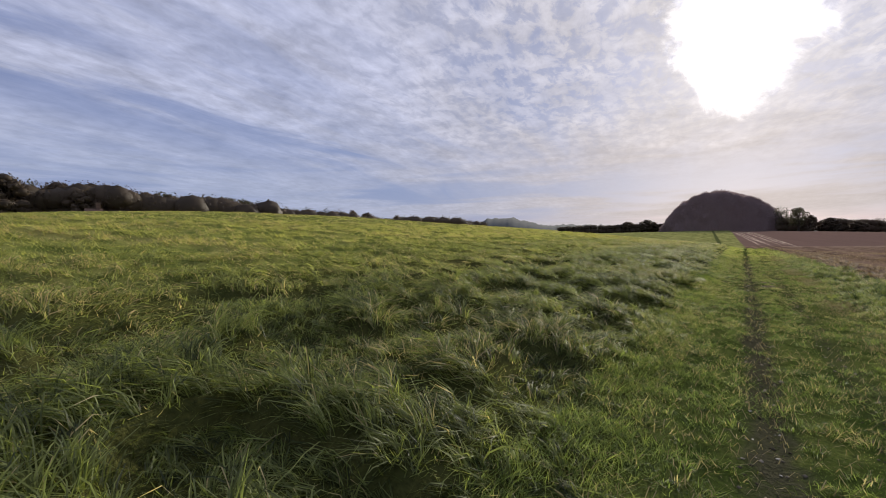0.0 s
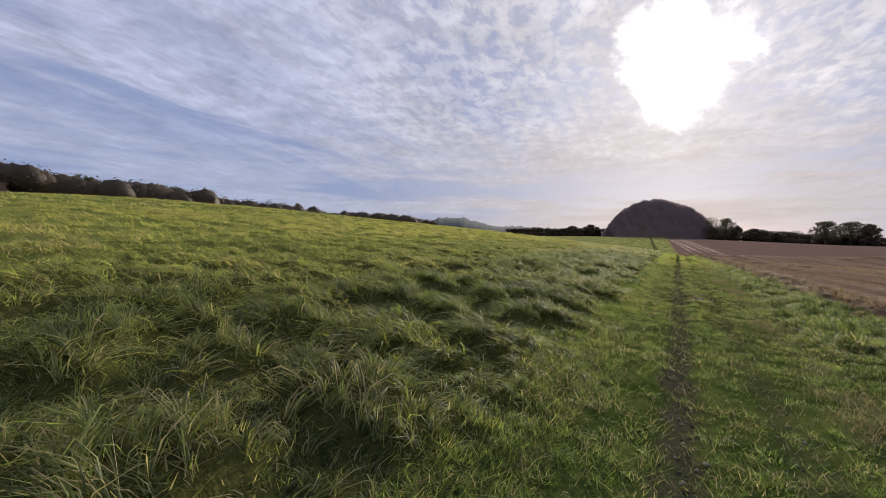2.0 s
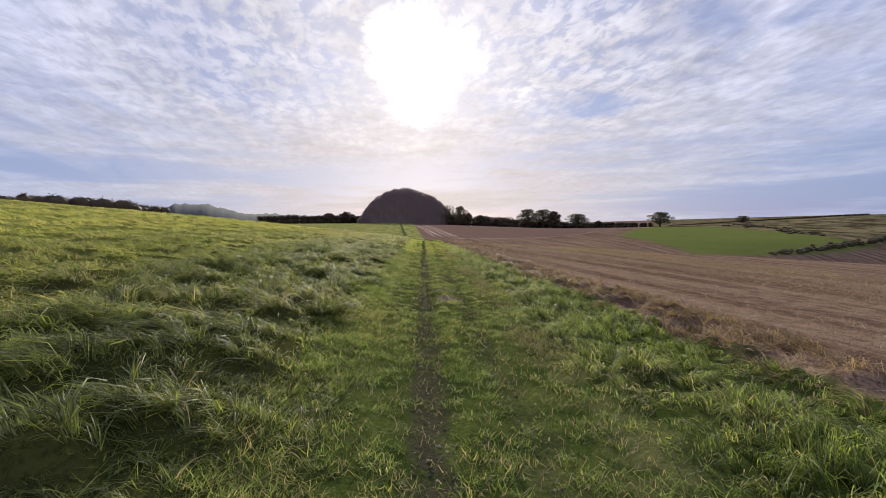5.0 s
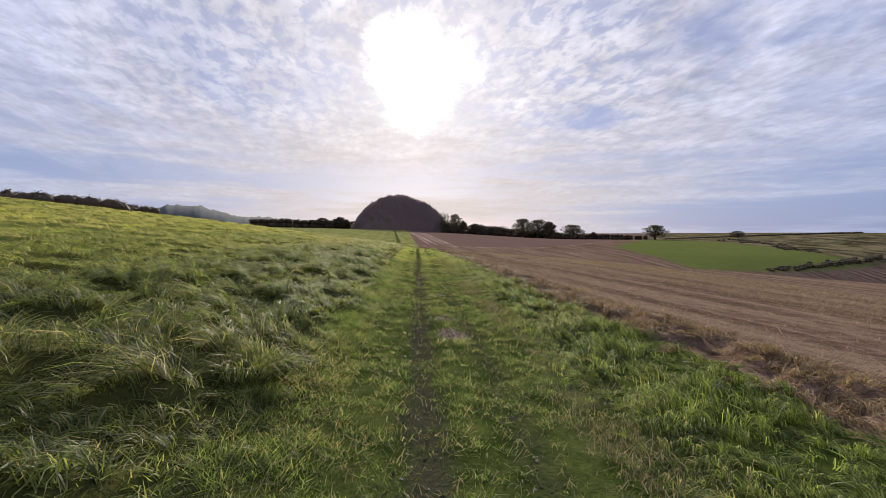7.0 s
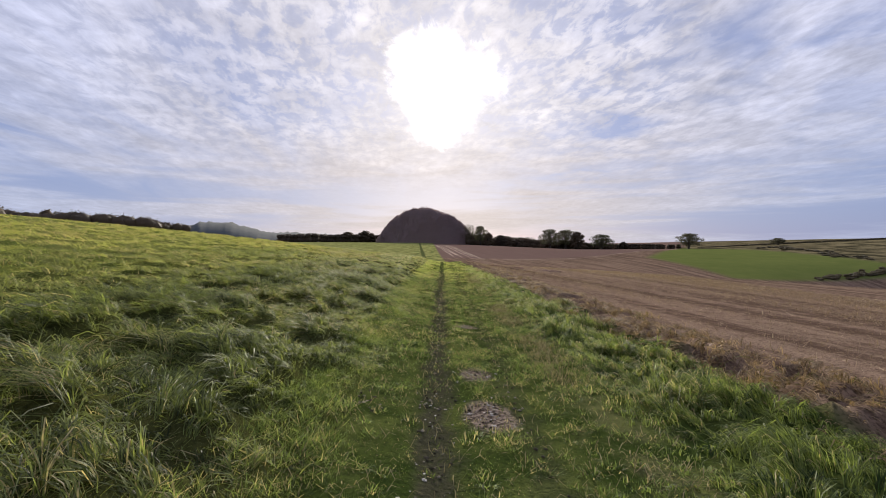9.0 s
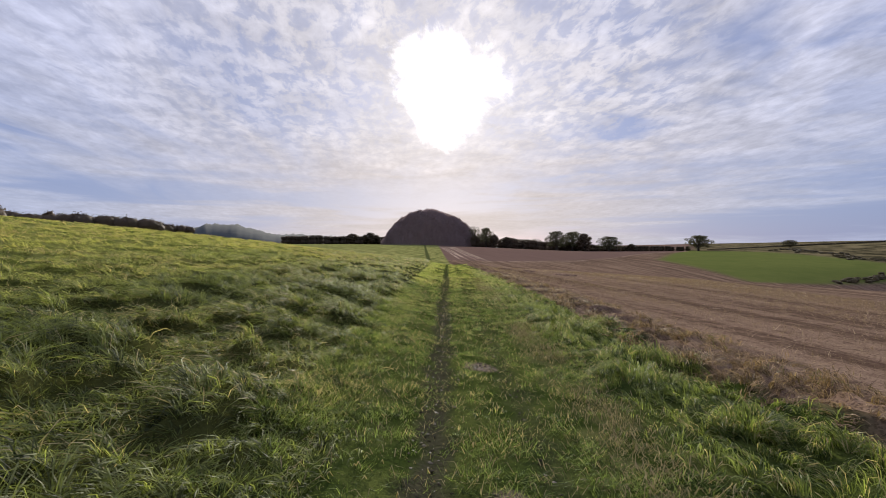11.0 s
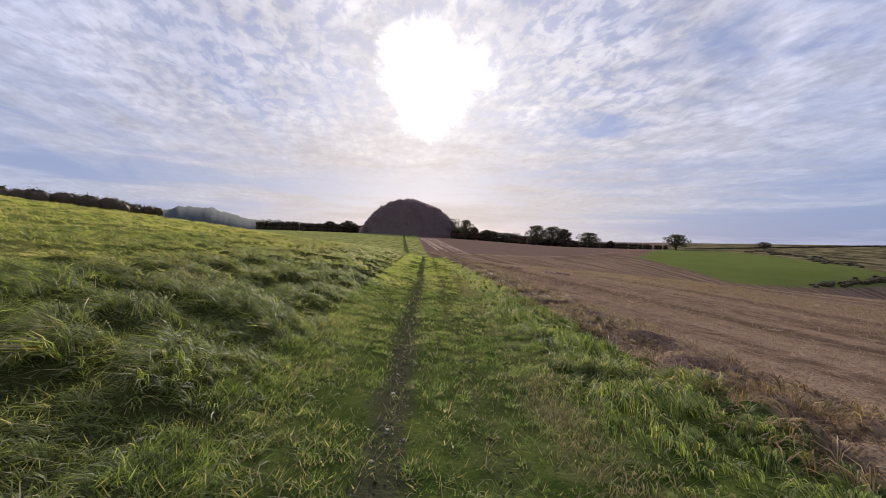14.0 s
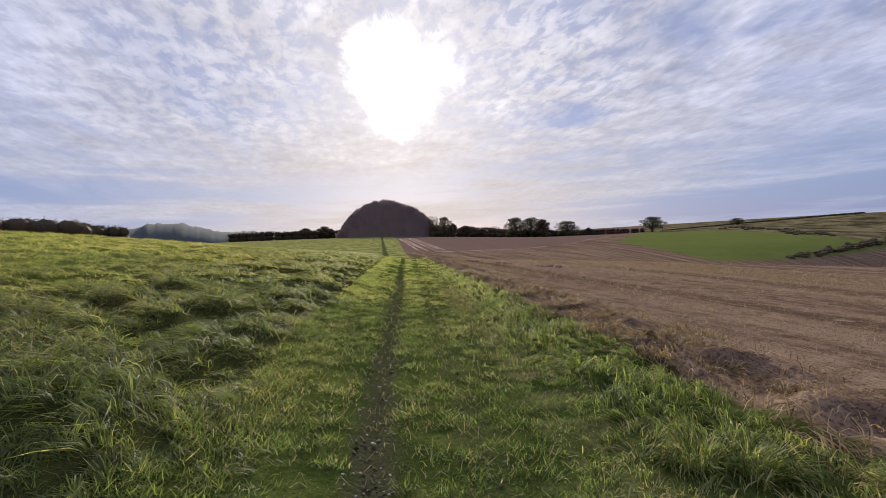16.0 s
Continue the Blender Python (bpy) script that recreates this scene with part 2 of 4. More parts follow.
    # fields beyond the rise
    tufty = g.noise(g.combine(x, g.math("MULTIPLY", y, 0.35), 0.0), 0.55, 5.0, 0.7)
    leys = g.mix(g.step(0.36, 0.66, g.math("ADD", g.math("MULTIPLY", big, 0.3), g.math("MULTIPLY", tufty, 0.7))), (0.105, 0.12, 0.036), (0.34, 0.325, 0.115))
    grass = g.mix(g.step(62.0, 90.0, y), grass, leys)
    lane = g.math("ABSOLUTE", g.math("SUBTRACT", x, g.math("MULTIPLY_ADD", g.math("SUBTRACT", y, 60.0), -0.055, -1.0)))
    grass = g.mix(g.math("MULTIPLY", g.step(0.75, 0.25, lane), g.step(58.0, 70.0, y)), grass, (0.075, 0.085, 0.03))
    # stubble in rows
    c, s = math.cos(radians(9)), math.sin(radians(9))
    across = g.math("ADD", g.math("MULTIPLY", x, c), g.math("MULTIPLY", y, s))
    along = g.math("SUBTRACT", g.math("MULTIPLY", y, c), g.math("MULTIPLY", x, s))
    rowed = g.combine(g.math("MULTIPLY", across, 1.0), g.math("MULTIPLY", along, 0.05), 0.0)
    band, swath = g.noise(rowed, 0.55, 4.0, 0.6), g.noise(rowed, 3.2, 3.0, 0.6)
    stubble = g.mix(g.step(0.40, 0.60, g.math("ADD", g.math("MULTIPLY", band, 0.65), g.math("MULTIPLY", mid, 0.35))), (0.110, 0.071, 0.049), (0.275, 0.187, 0.130))
    stubble = g.mix(g.math("MULTIPLY", g.step(0.50, 0.66, swath), 0.5), stubble, (0.30, 0.215, 0.145))
    stubble = g.mix(g.math("MULTIPLY", g.step(0.54, 0.36, fine), 0.75), stubble, (0.055, 0.034, 0.025))
    pale = g.math("MULTIPLY", g.step(0.66, 0.74, g.noise(rowed, 0.9, 5.0, 0.7)), g.step(0.5, 0.62, mid))
    stubble = g.mix(pale, stubble, (0.48, 0.40, 0.31))
    # ploughed land beyond the boundary line
    line = g.math("SUBTRACT", y, g.math("ADD", 116.0, g.math("MULTIPLY", x, 1.15)))
    plough = g.mix(g.math("ADD", g.math("MULTIPLY", band, 0.5), g.math("MULTIPLY", mid, 0.5)), (0.115, 0.074, 0.060), (0.205, 0.135, 0.108))
    stubble = g.mix(g.step(-3.0, 4.0, line), stubble, plough)
    # winter wheat on the far side of the hollow
    right_of = g.math("SUBTRACT", x, g.math("MULTIPLY_ADD", g.math("MAXIMUM", g.math("SUBTRACT", y, 178.0), 0.0), 0.62, 76.0))
    beyond = g.math("SUBTRACT", y, g.math("MULTIPLY_ADD", g.math("SUBTRACT", x, 80.0), 0.22, 131.0))
    inside = g.math("MULTIPLY", g.step(-3.0, 3.0, g.math("MULTIPLY_ADD", mid, 4.0, right_of)), g.step(-2.0, 2.0, beyond))
    crop = g.mix(g.math("ADD", g.math("MULTIPLY", big, 0.4), g.math("MULTIPLY", g.noise(p, 0.12, 5.0, 0.7), 0.6)), (0.072, 0.102, 0.026), (0.170, 0.180, 0.055))
    bank = g.mix(g.step(0.38, 0.62, g.noise(g.combine(x, g.math("MULTIPLY", y, 0.4), 0.0), 0.16, 6.0, 0.7)), (0.045, 0.040, 0.022), (0.19, 0.155, 0.085))
    crop = g.mix(g.step(141.0, 150.0, g.math("MULTIPLY_ADD", big, 8.0, x)), crop, bank)
    stubble = g.mix(inside, stubble, crop)
    colour = g.mix(g.step(-0.25, 0.35, off), grass, stubble)
    h = g.math("ADD", g.math("MULTIPLY", fine, 0.5), g.math("MULTIPLY", mid, 0.5))
    finish(g, principled(g, colour, 1.0, 0.0, normal=bump(g, h, 0.8, 0.08)))
    return m


def make_blade_material(name, dark, light, dry, share, through_light=0.4, gloss=0.35):
    """Grass: each blade between two greens, with a share of dry ones in drifts."""
    m, g = material(name)
    geo = g.node("ShaderNodeNewGeometry")
    p, island = geo.outputs["Position"], geo.outputs["Random Per Island"]
    drift, spot = g.noise(p, 0.45, 3.0), g.noise(p, 4.2, 3.0, 0.6)
    green = g.mix(g.math("ADD", g.math("MULTIPLY_ADD", g.math("POWER", island, 1.6), 0.72, -0.05), g.math("MULTIPLY", g.step(0.32, 0.68, spot), 0.52), clamp=True), dark, light)
    odd = g.math("FRACT", g.math("MULTIPLY", island, 37.3))
    limit = g.math("MULTIPLY", g.math("ADD", g.step(0.38, 0.72, drift), g.math("MULTIPLY", g.step(0.55, 0.72, spot), 0.6)), share * 1.5)
    faded = g.math("LESS_THAN", odd, limit)
    colour = g.mix(faded, green, dry)
    if gloss:
        body = principled(g, colour, 0.56, gloss)
    else:
        matt = g.node("ShaderNodeBsdfDiffuse")
        g.put(matt.inputs[0], colour)
        body = matt.outputs[0]
    thin = g.node("ShaderNodeBsdfTranslucent")
    g.put(thin.inputs[0], g.mix(1.0, colour, (1.45, 1.45, 0.85), "MULTIPLY"))
    mix = g.node("ShaderNodeMixShader")
    mix.inputs[0].default_value = through_light
    g.put(mix.inputs[1], body)
    g.put(mix.inputs[2], thin.outputs[0])
    finish(g, mix.outputs[0])
    return m


def make_leaf_material(name, dark, light, through_light=0.25):
    m, g = material(name)
    geo = g.node("ShaderNodeNewGeometry")
    own = g.node("ShaderNodeObjectInfo").outputs["Random"]
    t = g.math("ADD", g.math("MULTIPLY", geo.outputs["Random Per Island"], 0.40), g.math("MULTIPLY", own, 0.60))
    t = g.math("ADD", g.math("MULTIPLY", t, 0.7), g.math("MULTIPLY", g.noise(geo.outputs["Position"], 0.25, 2.0), 0.3))
    colour = g.mix(t, dark, light)
    thin = g.node("ShaderNodeBsdfTranslucent")
    g.put(thin.inputs[0], colour)
    mix = g.node("ShaderNodeMixShader")
    mix.inputs[0].default_value = through_light
    g.put(mix.inputs[1], principled(g, colour, 0.6, 0.2))
    g.put(mix.inputs[2], thin.outputs[0])
    finish(g, mix.outputs[0])
    return m


def make_plain_material(name, a, b, scale, rough_=0.85, relief=0.4, depth=0.02, spec=0.2):
    m, g = material(name)
    p = g.node("ShaderNodeTexCoord").outputs["Object"]
    n = g.math("ADD", g.math("MULTIPLY", g.noise(p, scale, 4.0), 0.6), g.math("MULTIPLY", g.noise(p, scale * 7, 3.0), 0.4))
    colour = g.mix(g.step(0.3, 0.7, n), a, b)
    finish(g, principled(g, colour, rough_, spec, normal=bump(g, n, relief, depth)))
    return m


def make_distance_material():
    """Wooded hills far off; faint blue emission stands in for the hazy air."""
    m, g = material("distant_hills_haze_glow")
    p = g.node("ShaderNodeNewGeometry").outputs["Position"]
    n = g.noise(p, 0.035, 5.0, 0.65)
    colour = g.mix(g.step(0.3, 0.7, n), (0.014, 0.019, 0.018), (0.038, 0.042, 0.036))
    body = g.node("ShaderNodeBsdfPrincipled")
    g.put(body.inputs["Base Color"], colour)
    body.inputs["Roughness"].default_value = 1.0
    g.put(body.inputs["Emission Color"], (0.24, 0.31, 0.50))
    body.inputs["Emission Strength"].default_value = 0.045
    finish(g, body.outputs[0])
    return m


GROUND = make_ground_material()
MEADOW = make_blade_material("meadow_grass", (0.018, 0.028, 0.008), (0.300, 0.342, 0.108), (0.42, 0.35, 0.19), 0.15, 0.58, 0.34)
# Sloping and far meadow: paler copies, with sunlit tips put into the colour.
UPSLOPE_LIT = make_blade_material("sloping_meadow_grass_lit", (0.046, 0.058, 0.017), (0.43, 0.455, 0.148), (0.54, 0.43, 0.24), 0.2, 0.58, 0.2)
FARGRASS_LIT = make_blade_material("far_meadow_grass_lit", (0.17, 0.180, 0.055), (0.43, 0.425, 0.145), (0.48, 0.37, 0.20), 0.28, 0.58, 0.1)
SHORT = make_blade_material("short_grass", (0.015, 0.030, 0.008), (0.245, 0.315, 0.098), (0.45, 0.37, 0.22), 0.22, 0.58, 0.2)
VERGE = make_blade_material("verge_grass", (0.014, 0.031, 0.008), (0.305, 0.362, 0.104), (0.46, 0.39, 0.21), 0.18, 0.58, 0.26)
# Drier verge further off, its sunlit tips also put into the colour.
FARVERGE_LIT = make_blade_material("far_verge_grass_lit", (0.090, 0.125, 0.034), (0.46, 0.49, 0.165), (0.48, 0.40, 0.20), 0.24, 0.58, 0.16)
DEAD = make_blade_material("dead_grass", (0.065, 0.044, 0.028), (0.48, 0.335, 0.205), (0.13, 0.13, 0.04), 0.10, 0.3, 0.06)
STRAW = make_blade_material("straw", (0.21, 0.15, 0.10), (0.46, 0.335, 0.225), (0.56, 0.44, 0.30), 0.2, 0.2, 0.0)
FLINT = make_plain_material("flint", (0.24, 0.215, 0.185), (0.55, 0.51, 0.45), 18.0, 0.8, 0.5, 0.004, 0.1)
BARK = make_plain_material("bark", (0.05, 0.04, 0.032), (0.13, 0.105, 0.08), 4.0, 0.95, 0.9, 0.05)
LEAF = make_leaf_material("autumn_oak_leaves", (0.06, 0.066, 0.034), (0.15, 0.13, 0.068), 0.35)
# Autumn leaves of the wood, lightened and greyed: haze mixed into the russet.
HAZY_RUST = make_leaf_material("hazy_russet_leaves", (0.22, 0.175, 0.18), (0.38, 0.285, 0.27), 0.45)
NEEDLE = make_leaf_material("conifer_needles", (0.02, 0.03, 0.015), (0.045, 0.06, 0.03), 0.1)
HEDGE = make_leaf_material("hedge_leaves", (0.066, 0.052, 0.036), (0.170, 0.120, 0.076), 0.4)
SCRUB = make_leaf_material("bramble_leaves", (0.08, 0.072, 0.040), (0.20, 0.16, 0.095), 0.35)
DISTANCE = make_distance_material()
PLASTER = make_plain_material("white_render", (0.66, 0.65, 0.62), (0.82, 0.81, 0.78), 2.0)
ROOF = make_plain_material("brown_roof_tiles", (0.10, 0.065, 0.048), (0.19, 0.12, 0.085), 3.0)
PANE = make_plain_material("dark_window_glass", (0.02, 0.023, 0.027), (0.03, 0.033, 0.04), 1.0, 0.1, 0.0, 0.001, 0.6)


# ---------------------------------------------------------------- mesh helpers
def mesh_of(name, verts, faces, mat):
    """A mesh from arrays: verts (n, 3), faces (m, 3) or (m, 4)."""
    verts, faces = np.asarray(verts, np.float32), np.asarray(faces, np.int32)
    me = bpy.data.meshes.new(name)
    k = faces.shape[1]
    me.vertices.add(len(verts))
    me.vertices.foreach_set("co", verts.ravel())
    me.loops.add(faces.size)
    me.loops.foreach_set("vertex_index", faces.ravel())
    me.polygons.add(len(faces))
    me.polygons.foreach_set("loop_start", np.arange(len(faces), dtype=np.int32) * k)
    me.update(calc_edges=True)
    me.materials.append(mat)
    return me


def part(name, me, parent, label=""):
    ob = new(name, me)
    ob.parent = parent
    return tagged(ob, label) if label else ob


def blade_arrays(rng, x, y, z, height, width, heading, lean):
    """Curved blades of grass: two quads' worth of ribbon each, as three triangles."""
    n = len(x)
    base = np.stack([x, y, z], 1)
    way = np.stack([np.cos(heading), np.sin(heading), 0 * x], 1)
    turn = heading + math.pi / 2 + rng.normal(0, 0.5, n)
    side = np.stack([np.cos(turn), np.sin(turn), 0 * x], 1) * (width / 2)[:, None]
    up = np.zeros((n, 3))
    up[:, 2] = 1
    h, k = height[:, None], lean[:, None]
    middle = base + way * (0.42 * h * k) + up * h * (0.72 - 0.16 * k)
    tip = base + way * h * k * 1.15 + up * h * (1.0 - 0.62 * k * k)
    verts = np.stack([base - side, base + side, middle - side * 0.75, middle + side * 0.75, tip], 1).reshape(-1, 3)
    i = (np.arange(n) * 5)[:, None]
    faces = np.concatenate([i + [0, 1, 3], i + [0, 3, 2], i + [2, 3, 4]], 0)
    return verts, faces


def arc_arrays(rng, x, y, z, rise, reach, width, heading):
    """Long blades that rise, arch over and hang: ribbons of five triangles."""
    n = len(x)
    way = np.stack([np.cos(heading), np.sin(heading), 0 * x], 1)
    turn = heading + math.pi / 2 + rng.normal(0, 0.35, n)
    side = np.stack([np.cos(turn), np.sin(turn), rng.normal(0, 0.35, n)], 1) * (width / 2)[:, None]
    swing = np.stack([-np.sin(heading), np.cos(heading), 0 * x], 1) * (reach * rng.normal(0, 0.16, n))[:, None]
    base = np.stack([x, y, z], 1)
    hang = rng.uniform(0.25, 0.95, n)

    def at(s, up):
        p = base + way * (reach * s)[:, None] + swing * s.mean() ** 2
        p[:, 2] += rise * up
        return p

    one = np.ones(n)
    p1, p2, p3 = at(0.20 * one, 0.70), at(0.60 * one, 1.0), at(one, hang)
    verts = np.stack([base - side * 0.7, base + side * 0.7, p1 - side, p1 + side, p2 - side * 0.8, p2 + side * 0.8, p3], 1).reshape(-1, 3)
    i = (np.arange(n) * 7)[:, None]
    faces = np.concatenate([i + [0, 1, 3], i + [0, 3, 2], i + [2, 3, 5], i + [2, 5, 4], i + [4, 5, 6]], 0)
    return verts, faces


def spike_arrays(rng, x, y, z, height, width, heading, lean):
    """Single-triangle blades, for short or far grass."""
    n = len(x)
    base = np.stack([x, y, z], 1)
    turn = rng.uniform(0, math.tau, n)
    side = np.stack([np.cos(turn), np.sin(turn), 0 * x], 1) * (width / 2)[:, None]
    tip = base + np.stack([np.cos(heading) * lean * height, np.sin(heading) * lean * height, height * (1 - 0.3 * lean)], 1)
    verts = np.stack([base - side, base + side, tip], 1).reshape(-1, 3)
    return verts, (np.arange(n) * 3)[:, None] + np.array([[0, 1, 2]])


def sow(rng, x0, x1, y0, y1, per_m2):
    n = int((x1 - x0) * (y1 - y0) * per_m2)
    return rng.uniform(x0, x1, n), rng.uniform(y0, y1, n)


def bend(x, y, seed):
    """The way the grass is combed, in radians: drifts with eddies."""
    return math.pi * (1.0 + 0.85 * (rough(x * 0.45, y * 0.45, seed, 2) - 0.5) + 0.7 * (rough(x * 1.4, y * 1.4, seed + 4, 2) - 0.5))


def gather(x, y, cell, seed, pull):
    """Draws blades together into tufts; gives also three random numbers of each tuft."""
    jx, jy = x + cell * 0.8 * (lattice(x / cell * 0.7, y / cell * 0.7, seed + 5) - 0.5), y + cell * 0.8 * (lattice(x / cell * 0.7, y / cell * 0.7, seed + 6) - 0.5)
    ix, iy = np.floor(jx / cell), np.floor(jy / cell)
    own = []
    for k in range(5):
        v = np.sin(ix * 91.7 + iy * 217.3 + (seed + k) * 37.1) * 43758.5453
        own.append(v - np.floor(v))
    cx, cy = (ix + 0.2 + 0.6 * own[3]) * cell, (iy + 0.2 + 0.6 * own[4]) * cell
    return cx + (x - cx) * (1 - pull), cy + (y - cy) * (1 - pull), own[0], own[1], own[2]


# ---------------------------------------------------------------- ground
def graded(fine_from, fine_to, fine, low, high, growth):
    mid = np.arange(fine_from, fine_to + fine / 2, fine)
    after, before = [], []
    v, d = mid[-1], fine
    while v < high:
        d *= growth
        v += d
        after.append(v)
    v, d = mid[0], fine
    while v > low:
        d *= growth
        v -= d
        before.append(v)
    return np.concatenate([before[::-1], mid, after])


def build_ground():
    xs = graded(-9, 7, 0.15, -2500, 2500, 1.07)
    ys = graded(0, 42, 0.17, -400, 4000, 1.055)
    gx, gy = np.meshgrid(xs, ys)
    verts = np.stack([gx.ravel(), gy.ravel(), surface(gx, gy).ravel()], 1)
    nx, ny = len(xs), len(ys)
    i = (np.arange(ny - 1)[:, None] * nx + np.arange(nx - 1)[None, :]).ravel()
    faces = np.stack([i, i + 1, i + 1 + nx, i + nx], 1)
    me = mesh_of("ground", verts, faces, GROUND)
    me.polygons.foreach_set("use_smooth", np.ones(len(faces), dtype=bool))
    return tagged(new("ground", me), "rolling farmland with meadow, muddy rutted path and stubble field", "ground", kind="structure")


ground = build_ground()


# ---------------------------------------------------------------- grass
def stuff(name, arrays, mat, label, category):
    verts, faces = arrays
    return tagged(new(name, mesh_of(name, verts, faces, mat)), label, category, kind="stuff")


def grow_meadow(name, seed, x0, x1, y0, y1, per_m2, width, mat, tall, cell, label, pull=0.55):
    """Matted grass in locks that are combed one way and hang over their neighbours."""
    rng = np.random.default_rng(seed)
    x, y = sow(rng, x0, x1, y0, y1, per_m2)
    x, y = x + rng.normal(0, 0.35, len(x)), y + rng.normal(0, 0.8, len(x))
    x, y, a, b, c = gather(x, y, cell, 7, pull)
    edge = -0.80 - 0.35 * (rough(y * 0.5, 0 * y, 61, 2) - 0.5) * 2
    clump = tussocks(x, y)
    keep = (x < edge + rng.normal(0, 0.12, len(x))) & (rng.uniform(0, 1, len(x)) < 0.55 + 0.35 * clump + 0.4 * c)
    x, y, a, b, c, clump = x[keep], y[keep], a[keep], b[keep], c[keep], clump[keep]
    n = len(x)
    drift = smooth(0.3, 0.7, rough(x * 0.35, y * 0.35, 17, 2))
    low = (0.40 + 0.60 * smooth(0.8, 2.0, -x)) * (1 - 0.40 * smooth(5, 14, -x))
    rise = tall * (0.20 + 0.42 * clump + 0.10 * drift + 0.36 * b * b) * rng.uniform(0.45, 1.3, n) * low
    reach = tall * (1.0 + 0.8 * clump + 0.7 * b) * rng.uniform(0.4, 1.3, n) * low
    stray = rng.uniform(0, 1, n) < 0.12
    heading = bend(x, y, 13) + (a - 0.5) * 2.2 + rng.normal(0, 0.30, n) + stray * rng.normal(0, 1.6, n)
    z = surface(x, y) - 0.015
    return stuff(name, arc_arrays(rng, x, y, z, rise, reach, rng.uniform(0.6, 1.3, n) * width, heading), mat, label, "grass")


grow_meadow("meadow_grass", 1, -4.6, -0.6, 1.5, 33, 1450, 0.0066, MEADOW, 0.19, 0.14, "long tussocky olive-green meadow grass bent by wind")
grow_meadow("meadow_grass", 2, -9.5, -4.6, 1.0, 38, 540, 0.0080, UPSLOPE_LIT, 0.145, 0.16, "long tussocky olive-green meadow grass on a slope")
grow_meadow("meadow_grass", 3, -4.6, -0.6, 33, 60, 400, 0.011, UPSLOPE_LIT, 0.15, 0.22, "long tussocky meadow grass beside the path")
grow_meadow("meadow_grass", 5, -9.5, -4.6, 38, 62, 180, 0.018, FARGRASS_LIT, 0.16, 0.28, "yellowish-green rough meadow grass near the crest")


def grow_understorey(seed, x0, x1, y1, per_m2, width, mat):
    """Short young grass between the long."""
    rng = np.random.default_rng(seed)
    x, y = sow(rng, x0, x1, 1.5, y1, per_m2)
    n = len(x)
    height = rng.uniform(0.03, 0.12, n)
    return stuff("meadow_grass", spike_arrays(rng, x, y, surface(x, y) - 0.01, height, rng.uniform(0.5, 1.0, n) * width, rng.uniform(0, math.tau, n), rng.uniform(0.3, 1.9, n)),
                 mat, "short dull green grass between the tussocks", "grass")


grow_understorey(8, -5.0, -0.7, 31, 1500, 0.012, MEADOW)
grow_understorey(9, -9.8, -5.0, 36, 450, 0.016, UPSLOPE_LIT)


def grow_far(seed, x0, x1, y0, y1, per_m2, tall, width, label):
    rng = np.random.default_rng(seed)
    x, y = sow(rng, x0, x1, y0, y1, per_m2)
    n = len(x)
    clump = tussocks(x, y)
    height = tall * rng.uniform(0.5, 1.2, n) * (0.45 + 0.8 * clump + 0.3 * rough(x * 0.4, y * 0.4, 19, 2))
    return stuff("meadow_grass", spike_arrays(rng, x, y, surface(x, y) - 0.015, height, rng.uniform(0.6, 1.4, n) * width,
                                              bend(x, y, 13) + rng.normal(0, 1.0, n), rng.uniform(0.5, 1.6, n)), FARGRASS_LIT, label, "grass")


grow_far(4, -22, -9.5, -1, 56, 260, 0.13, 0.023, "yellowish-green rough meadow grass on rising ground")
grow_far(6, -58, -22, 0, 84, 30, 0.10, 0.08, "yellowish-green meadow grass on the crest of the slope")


def bare_spot(x, y):
    """1 where the path is worn to the soil."""
    wob = 0.10 * (lattice(y * 0.35, 0 * y, 5) - 0.5)
    worn = np.exp(-((x - wob) / 0.20) ** 2) * (0.28 + 0.3 * smooth(14, 36, y) + 0.70 * rough(x * 2, y * 2, 91, 2))
    for cx, cy, rx, ry in ((0.47, 17.58, 0.26, 0.40), (0.49, 22.14, 0.22, 0.22), (0.45, 18.9, 0.2, 0.3), (-0.62, 17.7, 0.16, 0.35)):
        worn = np.maximum(worn, 0.8 * np.exp(-(((x - cx) / rx) ** 2 + ((y - cy) / ry) ** 2) * 0.9))
    return np.maximum(worn, 0.5 * np.exp(-((x - 0.78 - wob) / 0.20) ** 2))


def grow_path(seed, y0, y1, per_m2, width, mat):
    rng = np.random.default_rng(seed)
    x, y = sow(rng, -1.3, 1.9, y0, y1, per_m2)
    keep = rng.uniform(0, 1, len(x)) > bare_spot(x, y) * 1.15
    keep &= rng.uniform(0, 1, len(x)) < 0.5 + 0.8 * smooth(0.35, 0.6, rough(x * 2.2, y * 2.2, 95, 2))
    keep &= rng.uniform(0, 1, len(x)) < 0.5 + 0.9 * smooth(0.38, 0.58, rough(x * 6.5, y * 6.5, 99, 2))
    keep &= rng.uniform(0, 1, len(x)) > 0.40 * smooth(1.0, 1.35, x) * smooth(0.30, 0.6, rough(x * 3, y * 3, 103, 2))
    x, y = x[keep], y[keep]
    n = len(x)
    lush = 0.45 * rough(x * 1.2, y * 1.2, 97, 2) + 0.55 * rough(x * 6.5, y * 6.5, 99, 2)
    height = (0.012 + 0.062 * smooth(0.43, 0.60, lush) + 0.05 * smooth(0.5, 1.1, -x)) * rng.uniform(0.5, 1.3, n)
    z = surface(x, y) - 0.005
    return stuff("short_grass", spike_arrays(rng, x, y, z, height, rng.uniform(0.6, 1.3, n) * width, rng.uniform(0, math.tau, n),
                                             rng.uniform(0.4, 1.7, n)), mat, "short trodden bright green grass along the path", "grass")


grow_path(11, 3.8, 33, 4600, 0.0066, SHORT)
